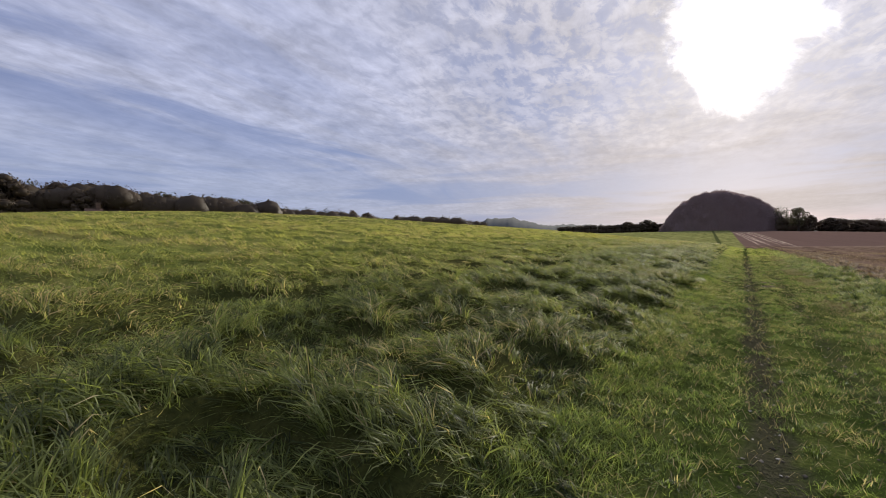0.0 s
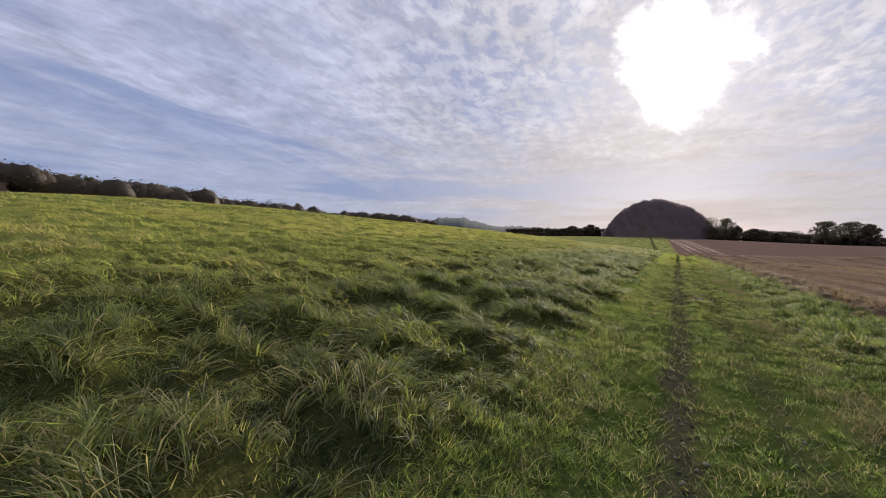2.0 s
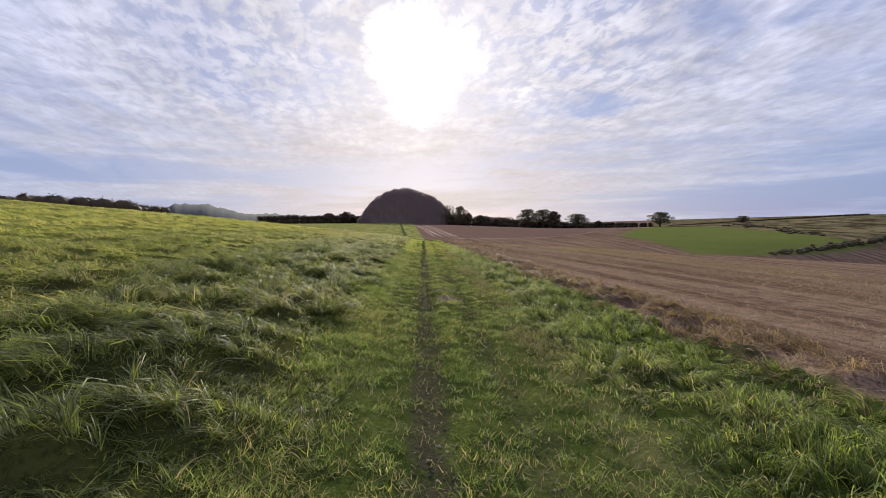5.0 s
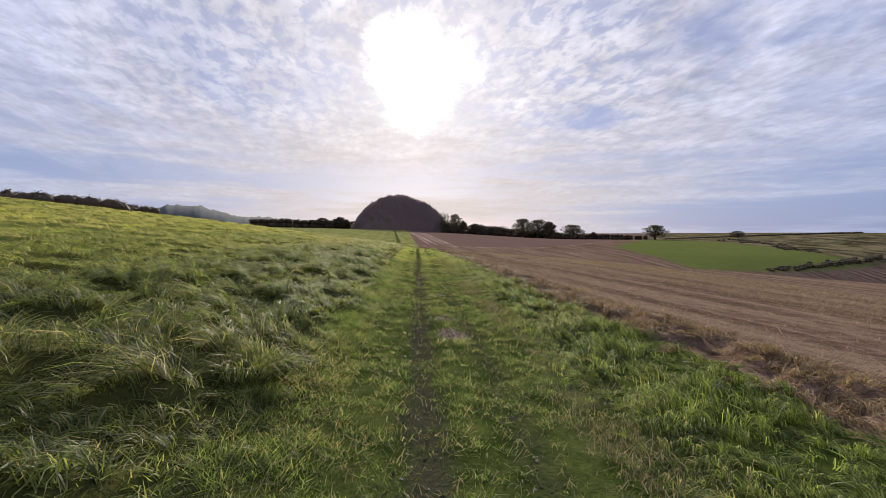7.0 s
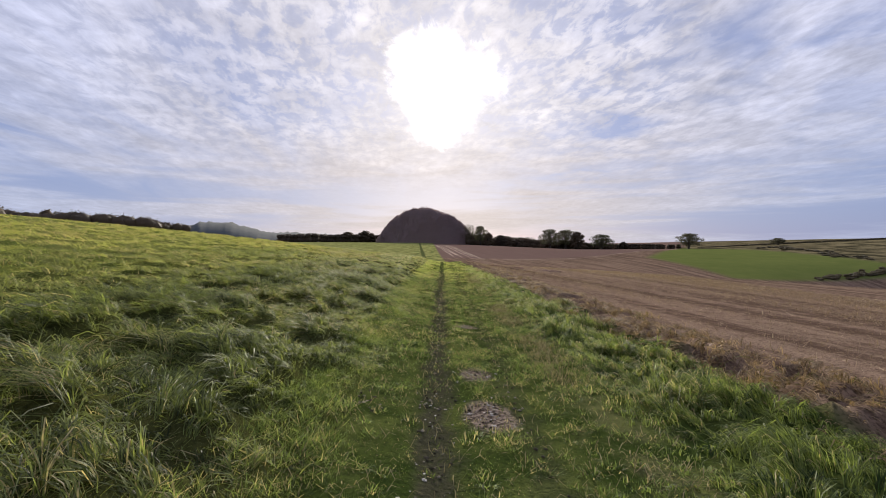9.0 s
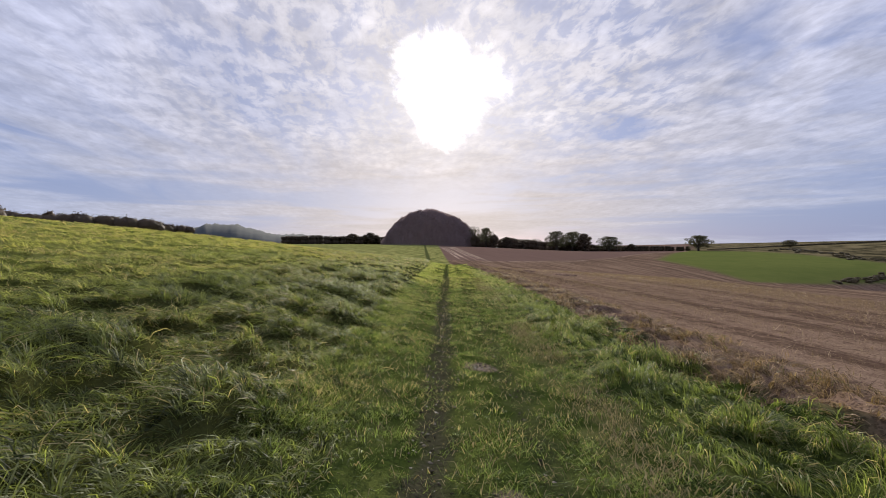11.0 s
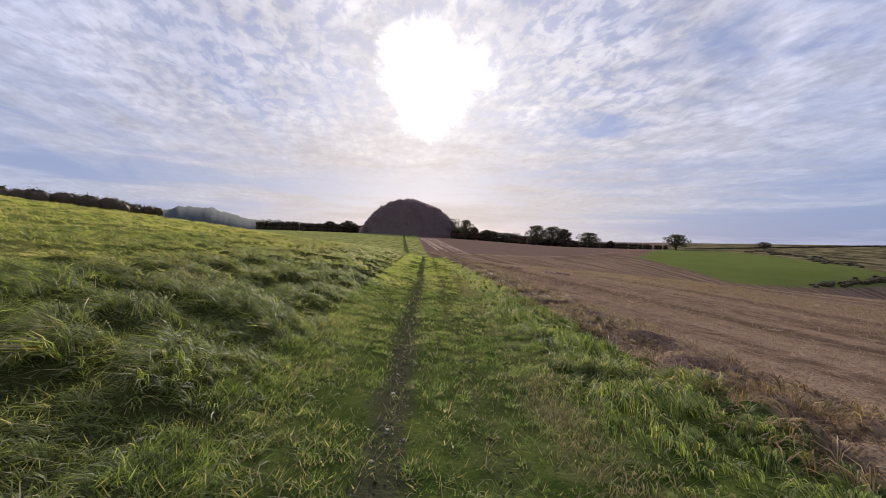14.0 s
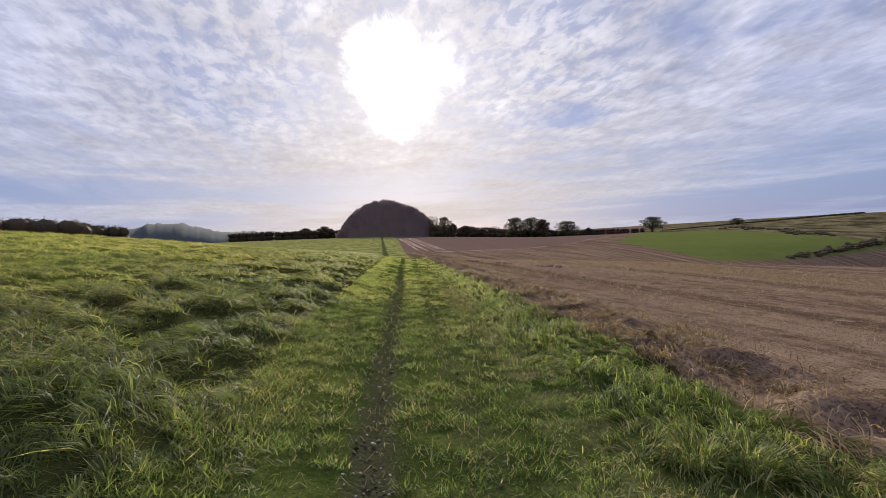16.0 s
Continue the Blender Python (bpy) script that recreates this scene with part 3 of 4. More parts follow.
grow_path(12, 33, 60, 1300, 0.013, FARVERGE_LIT)


def grow_verge(seed, y0, y1, per_m2, width, mat):
    rng = np.random.default_rng(seed)
    x, y = sow(rng, 1.3, 4.9, y0, y1, per_m2)
    edge = field_edge(y) - 0.15 + 0.5 * (rough(x, y * 0.8, 101, 2) - 0.5)
    start = 1.65 + 0.5 * (rough(y * 0.6, 0 * y, 103, 2) - 0.5)
    keep = (x < edge) & (x > start + rng.normal(0, 0.10, len(x)))
    keep &= rng.uniform(0, 1, len(x)) < 0.4 + smooth(0.35, 0.6, rough(x * 1.5, y * 1.5, 105, 2))
    x, y, start = x[keep], y[keep], start[keep]
    n = len(x)
    clump = smooth(0.4, 0.72, rough(x * 1.5, y * 1.3, 107, 3))
    x, y, a, b, c = gather(x, y, 0.2, 27, 0.4)
    low = 0.4 + 0.6 * smooth(0, 0.6, x - start)
    rise = (0.045 + 0.12 * clump + 0.07 * b * b) * rng.uniform(0.45, 1.25, n) * low
    reach = (0.10 + 0.10 * clump + 0.09 * c) * rng.uniform(0.4, 1.3, n) * low
    heading = math.pi * (0.9 + 1.4 * (rough(x * 0.8, y * 0.8, 109, 2) - 0.5)) + (a - 0.5) * 3.6 + rng.normal(0, 0.45, n)
    return stuff("verge_grass", arc_arrays(rng, x, y, surface(x, y) - 0.01, rise, reach, rng.uniform(0.6, 1.3, n) * width, heading), mat,
                 "lush green long grass on the field verge", "grass")


grow_verge(21, 6, 34, 1600, 0.0066, VERGE)
grow_verge(22, 34, 60, 420, 0.014, FARVERGE_LIT)


def grow_dry(seed):
    """Dry clippings lying along the edge of the path."""
    rng = np.random.default_rng(seed)
    x, y = sow(rng, -0.9, 2.1, 4, 40, 1100)
    keep = rng.uniform(0, 1, len(x)) < np.maximum(0.10, np.exp(-((x - 1.5) / 0.28) ** 2) * (0.1 + smooth(0.40, 0.65, rough(x * 1.3, y * 1.0, 131, 2))))
    x, y = x[keep], y[keep]
    n = len(x)
    return stuff("dry_grass", blade_arrays(rng, x, y, surface(x, y) + 0.004, rng.uniform(0.04, 0.11, n), rng.uniform(0.004, 0.008, n), rng.uniform(0, math.tau, n),
                                           rng.uniform(0.9, 1.25, n)), CLIPPINGS, "pale dry grass clippings beside the path", "grass")


def grow_tufts(seed):
    """Small tufts of coarser grass in the mown path."""
    rng = np.random.default_rng(seed)
    cx, cy = sow(rng, -1.1, 1.9, 4, 38, 7)
    ok = bare_spot(cx, cy) < 0.35
    cx, cy = cx[ok], cy[ok]
    k = 34
    size = np.repeat(rng.uniform(0.5, 1.3, len(cx)), k)
    a, r = rng.uniform(0, math.tau, len(size)), rng.uniform(0, 1, len(size)) ** 0.5 * 0.075 * size
    x, y = np.repeat(cx, k) + r * np.cos(a), np.repeat(cy, k) + r * np.sin(a)
    n = len(x)
    return stuff("path_tufts", blade_arrays(rng, x, y, surface(x, y) - 0.005, rng.uniform(0.03, 0.075, n) * size, rng.uniform(0.005, 0.009, n), a + rng.normal(0, 0.6, n),
                                            np.clip(rng.normal(0.75, 0.25, n), 0.1, 1.2)), SHORT, "small tufts of coarse green grass in the path", "grass")


grow_tufts(51)
CLIPPINGS = make_blade_material("dry_clippings", (0.17, 0.14, 0.07), (0.42, 0.345, 0.205), (0.11, 0.13, 0.04), 0.35, 0.3, 0.0)
grow_dry(29)


def grow_dead(seed):
    rng = np.random.default_rng(seed)
    x, y = sow(rng, 2.0, 7.2, 5, 44, 720)
    off = x - field_edge(y)
    keep = (off > -0.35 + rng.normal(0, 0.15, len(x))) & (off < 1.6 + rng.normal(0, 0.35, len(x)))
    keep &= rng.uniform(0, 1, len(x)) < 0.25 + smooth(0.40, 0.58, rough(x * 1.4, y * 1.4, 111, 2))
    x, y = x[keep], y[keep]
    n = len(x)
    clump = smooth(0.44, 0.62, rough(x * 1.9, y * 1.9, 41, 3))
    x, y, a, b, c = gather(x, y, 0.22, 47, 0.4)
    rise = (0.02 + 0.11 * clump + 0.04 * b * b) * rng.uniform(0.4, 1.2, n)
    reach = (0.08 + 0.14 * clump + 0.08 * c) * rng.uniform(0.5, 1.3, n)
    heading = math.tau * rough(x * 0.9, y * 0.9, 113, 2) + (a - 0.5) * 3.0 + rng.normal(0, 0.5, n)
    return stuff("dead_grass", arc_arrays(rng, x, y, surface(x, y) - 0.01, rise, reach, rng.uniform(0.006, 0.013, n), heading), DEAD,
                 "flattened brown dead grass along the stubble edge", "grass")


grow_dead(31)


def grow_stubble(seed):
    """Cut straw in drilled rows."""
    rng = np.random.default_rng(seed)
    x, y = sow(rng, 2.6, 24, 6, 62, 75)
    a = radians(9)
    across, along = x * math.cos(a) + y * math.sin(a), y * math.cos(a) - x * math.sin(a)
    across = np.round(across / 0.26) * 0.26 + rng.normal(0, 0.03, len(x))
    x, y = across * math.cos(a) - along * math.sin(a), across * math.sin(a) + along * math.cos(a)
    off = x - field_edge(y)
    keep = (off > 0.5) & (rng.uniform(0, 1, len(x)) < 0.25 + smooth(0.35, 0.6, rough(across * 0.5, along * 0.05, 121, 2)))
    x, y = x[keep], y[keep]
    n = len(x)
    far = 1 + smooth(8, 24, x) * 0.8 + smooth(25, 60, y) * 1.2
    lying = rng.uniform(0, 1, n) < 0.6
    height = np.where(lying, rng.uniform(0.10, 0.24, n), rng.uniform(0.05, 0.14, n))
    lean = np.where(lying, rng.uniform(1.0, 2.2, n), rng.uniform(0, 0.5, n))
    return stuff("stubble", spike_arrays(rng, x, y, surface(x, y) - 0.01, height, rng.uniform(0.007, 0.014, n) * far, rng.uniform(0, math.tau, n), lean),
                 STRAW, "pale brown cut cereal stubble in rows", "stubble")


grow_stubble(41)


# ---------------------------------------------------------------- tussocks, stones
def tussock_mesh(name, seed, radius, tall, count, mat, droop):
    rng = np.random.default_rng(seed)
    a, r = rng.uniform(0, math.tau, count), radius * np.sqrt(rng.uniform(0, 1, count))
    x, y = r * np.cos(a), r * np.sin(a)
    lock = rough(x * 9, y * 9, seed, 2)
    rise = tall * rng.uniform(0.4, 1.1, count) * (1 - 0.45 * (r / radius) ** 2) * (0.6 + 0.7 * lock)
    reach = tall * (0.35 + droop * r / radius) * rng.uniform(0.5, 1.2, count)
    verts, faces = arc_arrays(rng, x, y, 0 * x - 0.04, rise, reach, rng.uniform(0.005, 0.010, count), a + (lock - 0.5) * 4.0 + rng.normal(0, 0.4, count))
    return mesh_of(name, verts, faces, mat)


TUSSOCKS = [
    (-3.19, 9.09, 1.15), (-4.38, 6.50, 1.2), (-4.94, 5.36, 1.1), (-2.86, 12.57, 0.9), (-1.44, 14.63, 1.0), (-4.76, 18.65, 1.1), (-3.37, 10.06, 0.9),
    (-4.12, 25.97, 0.9), (-3.60, 28.79, 0.9), (-4.89, 10.70, 1.0), (-5.77, 8.54, 1.1), (-3.84, 19.68, 0.8), (-2.3, 7.4, 0.9), (-1.9, 22.6, 0.85), (-2.2, 17.2, 0.9),
]
tussock_kinds = [tussock_mesh("grass_tussock", s, 0.30, 0.20, 800, MEADOW, 1.2) for s in (1, 2, 3)]
for k, (tx, ty, size) in enumerate(TUSSOCKS):
    ob = new("grass_tussock", tussock_kinds[k % 3])
    ob.matrix_world = pose(tx, ty, float(surface(tx, ty)), 0, 0, 67 * k) @ Matrix.Scale(size, 4)
    tagged(ob, "dense dark olive tussock of long drooping grass", "grass tussock", "tussocks in the meadow")
weed_kinds = [tussock_mesh("verge_tussock", s, 0.25, 0.26, 700, VERGE, 0.8) for s in (5, 6)]
for k, (tx, ty, size) in enumerate([(2.36, 12.78, 1.0), (2.75, 11.6, 1.1), (2.42, 25.95, 0.9), (2.08, 26.0, 0.7), (2.9, 15.4, 0.9), (2.6, 20.3, 0.9), (3.12, 25.35, 0.9), (2.5, 18.1, 0.8), (2.7, 23.0, 1.0)]):
    ob = new("verge_tussock", weed_kinds[k % 2])
    ob.matrix_world = pose(tx, ty, float(surface(tx, ty)), 0, 0, 51 * k) @ Matrix.Scale(size, 4)
    tagged(ob, "bright green tuft of broad long grass on the verge", "grass tussock", "tufts on the verge")

dead_kinds = [tussock_mesh("dead_grass_clump", s, 0.34, 0.14, 380, DEAD, 1.5) for s in (8, 9, 10)]
clump_rng = random.Random(77)
for k in range(46):
    ty = 8.0 + 0.78 * k + clump_rng.uniform(-0.3, 0.3)
    tx = float(field_edge(ty)) + clump_rng.uniform(-0.1, 1.7)
    ob = new("dead_grass_clump", dead_kinds[k % 3])
    ob.matrix_world = pose(tx, ty, float(surface(tx, ty)), 0, 0, 43 * k) @ Matrix.Diagonal((clump_rng.uniform(0.7, 1.3), clump_rng.uniform(0.7, 1.2), clump_rng.uniform(0.6, 1.0), 1))
    tagged(ob, "matted brown clump of dead grass beside the stubble", "dead grass", "dead clumps along the stubble")


def stone_mesh(seed):
    rng = np.random.default_rng(seed)
    bm = bmesh.new()
    bmesh.ops.create_icosphere(bm, subdivisions=1, radius=1)
    for v in bm.verts:
        v.co *= rng.uniform(0.65, 1.2)
        v.co.z *= 0.55
    me = bpy.data.meshes.new("stone")
    bm.to_mesh(me)
    bm.free()
    me.materials.append(FLINT)
    return me


stone_kinds = [stone_mesh(s) for s in range(5)]


def scatter_stones():
    rng = np.random.default_rng(71)
    spots = []
    for k in range(170):
        y = rng.uniform(4, 34)
        spots.append((rng.normal(-0.02, 0.09), y, abs(rng.normal(0, 0.007)) + 0.005))
    for cx, cy, sx, sy, n in ((0.47, 17.58, 0.14, 0.2, 44), (0.49, 22.14, 0.13, 0.1, 40), (0.45, 18.9, 0.14, 0.1, 24), (-0.02, 18.05, 0.05, 0.3, 14), (-0.1, 27.8, 0.05, 0.08, 5)):
        for k in range(n):
            spots.append((rng.normal(cx, sx), rng.normal(cy, sy), abs(rng.normal(0, 0.006)) + 0.004))
    for k, (x, y, r) in enumerate(spots):
        ob = new("stone", stone_kinds[k % 5])
        ob.parent = ground
        ob.matrix_world = pose(x, y, float(surface(x, y)) + 0.2 * r, 0, 0, rng.uniform(0, 360)) @ Matrix.Diagonal((r * rng.uniform(0.8, 1.6), r, r * 0.9, 1))


scatter_stones()


def crumble(seed):
    """Clods of soil and small grit in the ruts and worn places."""
    rng = np.random.default_rng(seed)
    x, y = sow(rng, -0.75, 0.85, 3.5, 30, 420)
    keep = rng.uniform(0, 1, len(x)) < bare_spot(x, y) * 1.1 - 0.25
    x, y = x[keep], y[keep]
    n = len(x)
    r = rng.uniform(0.006, 0.017, n) * rng.uniform(0.6, 1.3, n)
    shape = np.array([(1, 0, 0), (-1, 0, 0), (0, 1, 0), (0, -1, 0), (0, 0, 1), (0, 0, -1)], float)
    verts = shape[None] * rng.uniform(0.6, 1.5, (n, 6, 1)) * r[:, None, None] * np.array([1.2, 1.0, 0.7])
    a = rng.uniform(0, math.tau, n)
    vx, vy = verts[:, :, 0].copy(), verts[:, :, 1].copy()
    verts[:, :, 0] = vx * np.cos(a)[:, None] - vy * np.sin(a)[:, None] + x[:, None]
    verts[:, :, 1] = vx * np.sin(a)[:, None] + vy * np.cos(a)[:, None] + y[:, None]
    verts[:, :, 2] += (surface(x, y) + 0.2 * r)[:, None]
    tri = np.array([(0, 2, 4), (2, 1, 4), (1, 3, 4), (3, 0, 4), (2, 0, 5), (1, 2, 5), (3, 1, 5), (0, 3, 5)])
    faces = (np.arange(n) * 6)[:, None, None] + tri[None]
    return stuff("soil_clods", (verts.reshape(-1, 3), faces.reshape(-1, 3)), CLOD, "dark crumbly soil and grit in the worn rut", "soil")


def make_clod_material():
    m, g = material("soil_clods")
    geo = g.node("ShaderNodeNewGeometry")
    t = geo.outputs["Random Per Island"]
    colour = g.mix(g.step(0.6, 0.9, t), g.mix(t, (0.022, 0.020, 0.012), (0.12, 0.10, 0.068)), (0.30, 0.26, 0.20))
    finish(g, principled(g, colour, 0.95, 0.05, normal=bump(g, g.noise(geo.outputs["Position"], 90.0), 0.5, 0.004)))
    return m


CLOD = make_clod_material()
crumble(73)


# ---------------------------------------------------------------- trees
def tube(points, radii, sides=6):
    verts, faces = [], []
    for k, (p, r) in enumerate(zip(points, radii)):
        for j in range(sides):
            a = math.tau * j / sides
            verts.append((p[0] + r * math.cos(a), p[1] + r * math.sin(a), p[2]))
        if k:
            b = (k - 1) * sides
            for j in range(sides):
                faces.append((b + j, b + (j + 1) % sides, b + sides + (j + 1) % sides, b + sides + j))
    return verts, faces


def leaves(rng, centres, sizes, per, leaf, core=0.0):
    """Sprays of leaves on the shells of lobes, lying roughly along the shell."""
    c = np.repeat(np.asarray(centres, float), per, 0)
    s = np.repeat(np.asarray(sizes, float), per, 0)
    n = len(c)
    d = rng.normal(0, 1, (n, 3))
    d /= np.linalg.norm(d, axis=1)[:, None]
    at = c + d * s * (rng.uniform(0.50, 1.04, (n, 1)) ** 0.5)
    out = d / s + rng.normal(0, 0.45, (n, 3)) / s.mean(1)[:, None]
    out /= np.linalg.norm(out, axis=1)[:, None]
    u = np.cross(out, rng.normal(0, 1, (n, 3)))
    u /= np.linalg.norm(u, axis=1)[:, None]
    v = np.cross(out, u)
    k = leaf * rng.uniform(0.6, 1.4, (n, 1))
    quad = np.stack([at - u * k, at - v * k * 0.6, at + u * k, at + v * k * 0.7], 1)
    if not core:
        return quad.reshape(-1, 3), np.arange(n * 4).reshape(-1, 4)
    # the dense inside of each lobe
    rows_, turns = 5, 8
    lat = np.linspace(-math.pi / 2, math.pi / 2, rows_ + 1)
    lon = np.arange(turns) * math.tau / turns
    ball = np.stack([(np.cos(lat)[:, None] * np.cos(lon)).ravel(), (np.cos(lat)[:, None] * np.sin(lon)).ravel(), np.repeat(np.sin(lat), turns)], 1)
    i, j = np.meshgrid(np.arange(rows_), np.arange(turns), indexing="ij")
    skin = np.stack([i * turns + j, i * turns + (j + 1) % turns, (i + 1) * turns + (j + 1) % turns, (i + 1) * turns + j], -1).reshape(-1, 4)
    m = len(centres)
    bulk = np.asarray(centres, float)[:, None] + ball[None] * np.asarray(sizes, float)[:, None] * core * rng.uniform(0.85, 1.12, (m, len(ball), 1))
    faces = np.concatenate([np.arange(n * 4).reshape(-1, 4), n * 4 + (np.arange(m) * len(ball))[:, None, None].repeat(len(skin), 1).reshape(-1, 1) + np.tile(skin, (m, 1))], 0)
    return np.concatenate([quad.reshape(-1, 3), bulk.reshape(-1, 3)], 0), faces


def make_tree(name, seed, lobes, per, leaf, spread, low, mat, label, conical=False):
    """A tree ten metres high and ten wide: trunk with limbs, and a crown in lobes."""
    rng = np.random.default_rng(seed)
    root = new(name)
    centres, sizes = [], []
    for k in range(lobes):
        t = (k + 0.5) / lobes
        if conical:
            z = 1.2 + 8.3 * t
            r = 4.2 * (1 - t) ** 0.9
            a = k * 2.4
            centres.append((r * 0.5 * math.cos(a), r * 0.5 * math.sin(a), z))
            sizes.append((0.5 + r * 0.62, 0.5 + r * 0.62, 0.9))
        else:
            z = low + (9.0 - low) * t ** 0.8
            swell = math.sin(math.pi * (0.30 + 0.62 * t)) ** 0.8
            a = k * 2.4 + rng.uniform(-0.4, 0.4)
            r = spread * swell * rng.uniform(0.35, 0.95)
            centres.append((r * math.cos(a), r * math.sin(a), z - 0.6 * rng.uniform(0, 1)))
            q = rng.uniform(0.85, 1.5)
            sizes.append((q * 1.2, q * 1.2, q * 0.75))
    verts, faces = tube([(0, 0, -0.5), (0.05, 0, 1.2), (0.1, 0.1, 3.2), (0, 0.1, 6.5)], (0.55, 0.40, 0.32, 0.10))
    for c in centres[::2]:
        start = Vector((0.05, 0.05, max(1.2, c[2] * 0.45)))
        end = Vector(c)
        mid_ = start.lerp(end, 0.5) + Vector((0, 0, 0.35))
        v, f = tube((start, mid_, end), (0.20, 0.12, 0.03), 5)
        faces += [tuple(i + len(verts) for i in q) for q in f]
        verts += v
    part("trunk", mesh_of("trunk", verts, faces, BARK), root)
    v, f = leaves(rng, centres, sizes, per, leaf, 0.68 if mat is HEDGE or conical else 0.0)
    part("crown", mesh_of("crown", v, f, mat), root)
    return tagged(root, label, "tree")


TREES = [
    ("broadleaf", -147.9, 28.1, 15.1, 13.1),
    ("broadleaf", -146.4, 35.5, 14.8, 13.1),
    ("airy", -159.5, 44.7, 15.9, 8.6),
    ("broadleaf", -153.3, 48.3, 15.1, 12.6),
    ("broadleaf", -142.1, 50.4, 12.1, 10.5),
    ("broadleaf", -155.0, 59.0, 14.7, 11.5),
    ("conifer", -163.0, 66.2, 19.2, 6.0),
    ("conifer", -166.3, 71.2, 19.2, 5.4),
    ("conifer", -163.8, 72.2, 18.6, 5.0),
    ("broadleaf", -155.5, 71.2, 18.8, 10.7),
    ("oak", -149.0, 73.3, 19.0, 12.7),
    ("broadleaf", -141.9, 76.2, 16.5, 9.8),
    ("airy", -148.4, 85.2, 18.8, 5.9),
    ("oak", -140.7, 88.5, 18.4, 11.5),
    ("oak", -137.9, 92.9, 18.0, 10.4),
    ("broadleaf", -138.7, 100.5, 16.2, 8.9),
    ("broadleaf", -143.1, 111.4, 15.4, 8.2),
    ("airy", -145.3, 124.7, 16.7, 5.3),
    ("airy", -140.2, 130.4, 16.1, 6.0),
    ("broadleaf", -160.5, 166.9, 17.3, 10.4),
    ("broadleaf", -155.8, 171.3, 16.0, 12.0),
    ("broadleaf", -148.0, 184.7, 14.3, 8.2),
    ("broadleaf", -142.6, 195.2, 12.7, 6.7),
    ("oak", -133.0, 201.9, 11.7, 5.9),
    ("oak", -169.1, 215.9, 15.4, 9.1),
    ("broadleaf", -155.7, 226.7, 12.1, 9.1),
    ("broadleaf", -152.6, 276.7, 11.8, 8.4),
    ("broadleaf", -67.4, 341.5, 8.0, 12.7),
    ("broadleaf", -55.0, 343.9, 8.9, 13.8),
    ("airy", 18.5, 328.0, 14.4, 11.9),
    ("oak", 25.2, 317.5, 13.7, 10.5),
    ("broadleaf", 30.4, 317.0, 9.2, 8.4),
    ("broadleaf", 38.7, 316.0, 7.8, 9.4),
    ("broadleaf", 49.1, 314.5, 6.2, 10.5),
    ("airy", 59.2, 322.8, 7.7, 9.7),
    ("oak", 65.0, 290.9, 12.4, 14.2),
    ("oak", 75.3, 293.4, 12.5, 14.9),
    ("broadleaf", 80.5, 286.7, 11.0, 9.8),
    ("oak", 93.5, 282.5, 9.4, 14.2),
    ("airy", 106.1, 299.1, 6.5, 4.2),
    ("broadleaf", 108.2, 287.6, 4.8, 6.1),
    ("airy", 125.0, 291.3, 3.6, 6.3),
    ("oak", 139.6, 272.8, 9.4, 15.0),
    ("oak", 179.8, 258.7, 4.2, 8.5),
]
KINDS = {
    "oak": ("oak_tree", 301, 40, 85, 0.22, 4.4, 2.2, LEAF, "spreading dark green oak with an open crown"),
    "broadleaf": ("broadleaf_tree", 302, 40, 80, 0.24, 4.2, 0.6, HEDGE, "dense rounded dark brown-green broadleaf tree"),
    "airy": ("bare_tree", 303, 26, 90, 0.15, 4.2, 1.6, LEAF, "thinly leaved autumn tree with a see-through crown"),
    "conifer": ("conifer_tree", 304, 18, 120, 0.22, 3.0, 1.0, NEEDLE, "narrow dark conifer above the wood"),
}


def plant_trees():
    made = {}
    for k, (kind, x, y, tall, wide) in enumerate(TREES):
        m = pose(x, y, float(land(x, y)) - 0.2, 0, 0, 73 * k) @ Matrix.Diagonal((wide / 9.2, wide / 9.2, tall / 9.7, 1))
        if kind not in made:
            made[kind] = make_tree(*KINDS[kind], conical=kind == "conifer")
            made[kind].matrix_world = m
            made[kind]["group"] = "trees along the field boundaries"
        else:
            source = made[kind]
            keep = source.matrix_basis.copy()
            source.matrix_basis = Matrix()
            copy_thing(source, m)
            source.matrix_basis = keep


plant_trees()


def hedge(seed, x0, y0, x1, y1, tall0, tall1, deep, label, mat=HEDGE, step_=1.6, leaf=0.33, ragged=0.45):
    """A hedgerow: a line of leafy mounds over stems."""
    rng = np.random.default_rng(seed)
    length = math.hypot(x1 - x0, y1 - y0)
    n = max(4, int(length / step_))
    centres, sizes = [], []
    verts, faces = [], []
    for k in range(n):
        t = (k + rng.uniform(0.2, 0.8)) / n
        x = x0 + (x1 - x0) * t + rng.normal(0, deep * 0.25)
        y = y0 + (y1 - y0) * t + rng.normal(0, deep * 0.25)
        h = (tall0 + (tall1 - tall0) * t) * (1 - ragged + 2 * ragged * float(rough(np.array(t * length / 16), np.array(seed * 3.1), seed, 3)))
        z = float(land(x, y))
        centres += [(x, y, z + h * 0.26), (x, y, z + h * 0.68)]
        wide = max(step_ * 1.1, h * 0.42)
        sizes += [(wide, wide, h * 0.36), (wide * 0.85, wide * 0.85, h * 0.30)]
        if k % 3 == 0:
            v, f = tube(((x, y, z - 0.2), (x, y, z + h * 0.6)), (0.12, 0.05), 5)
            faces += [tuple(i + len(verts) for i in q) for q in f]
            verts += v
    root = new("hedge")
    tagged(part("stems", mesh_of("stems", verts, faces, BARK), root), kind="stuff")
    v, f = leaves(rng, centres, sizes, 140, leaf * 0.58, 0.77)
    part("foliage", mesh_of("foliage", v, f, mat), root)
    return tagged(root, label, "hedge", "hedgerows round the fields")


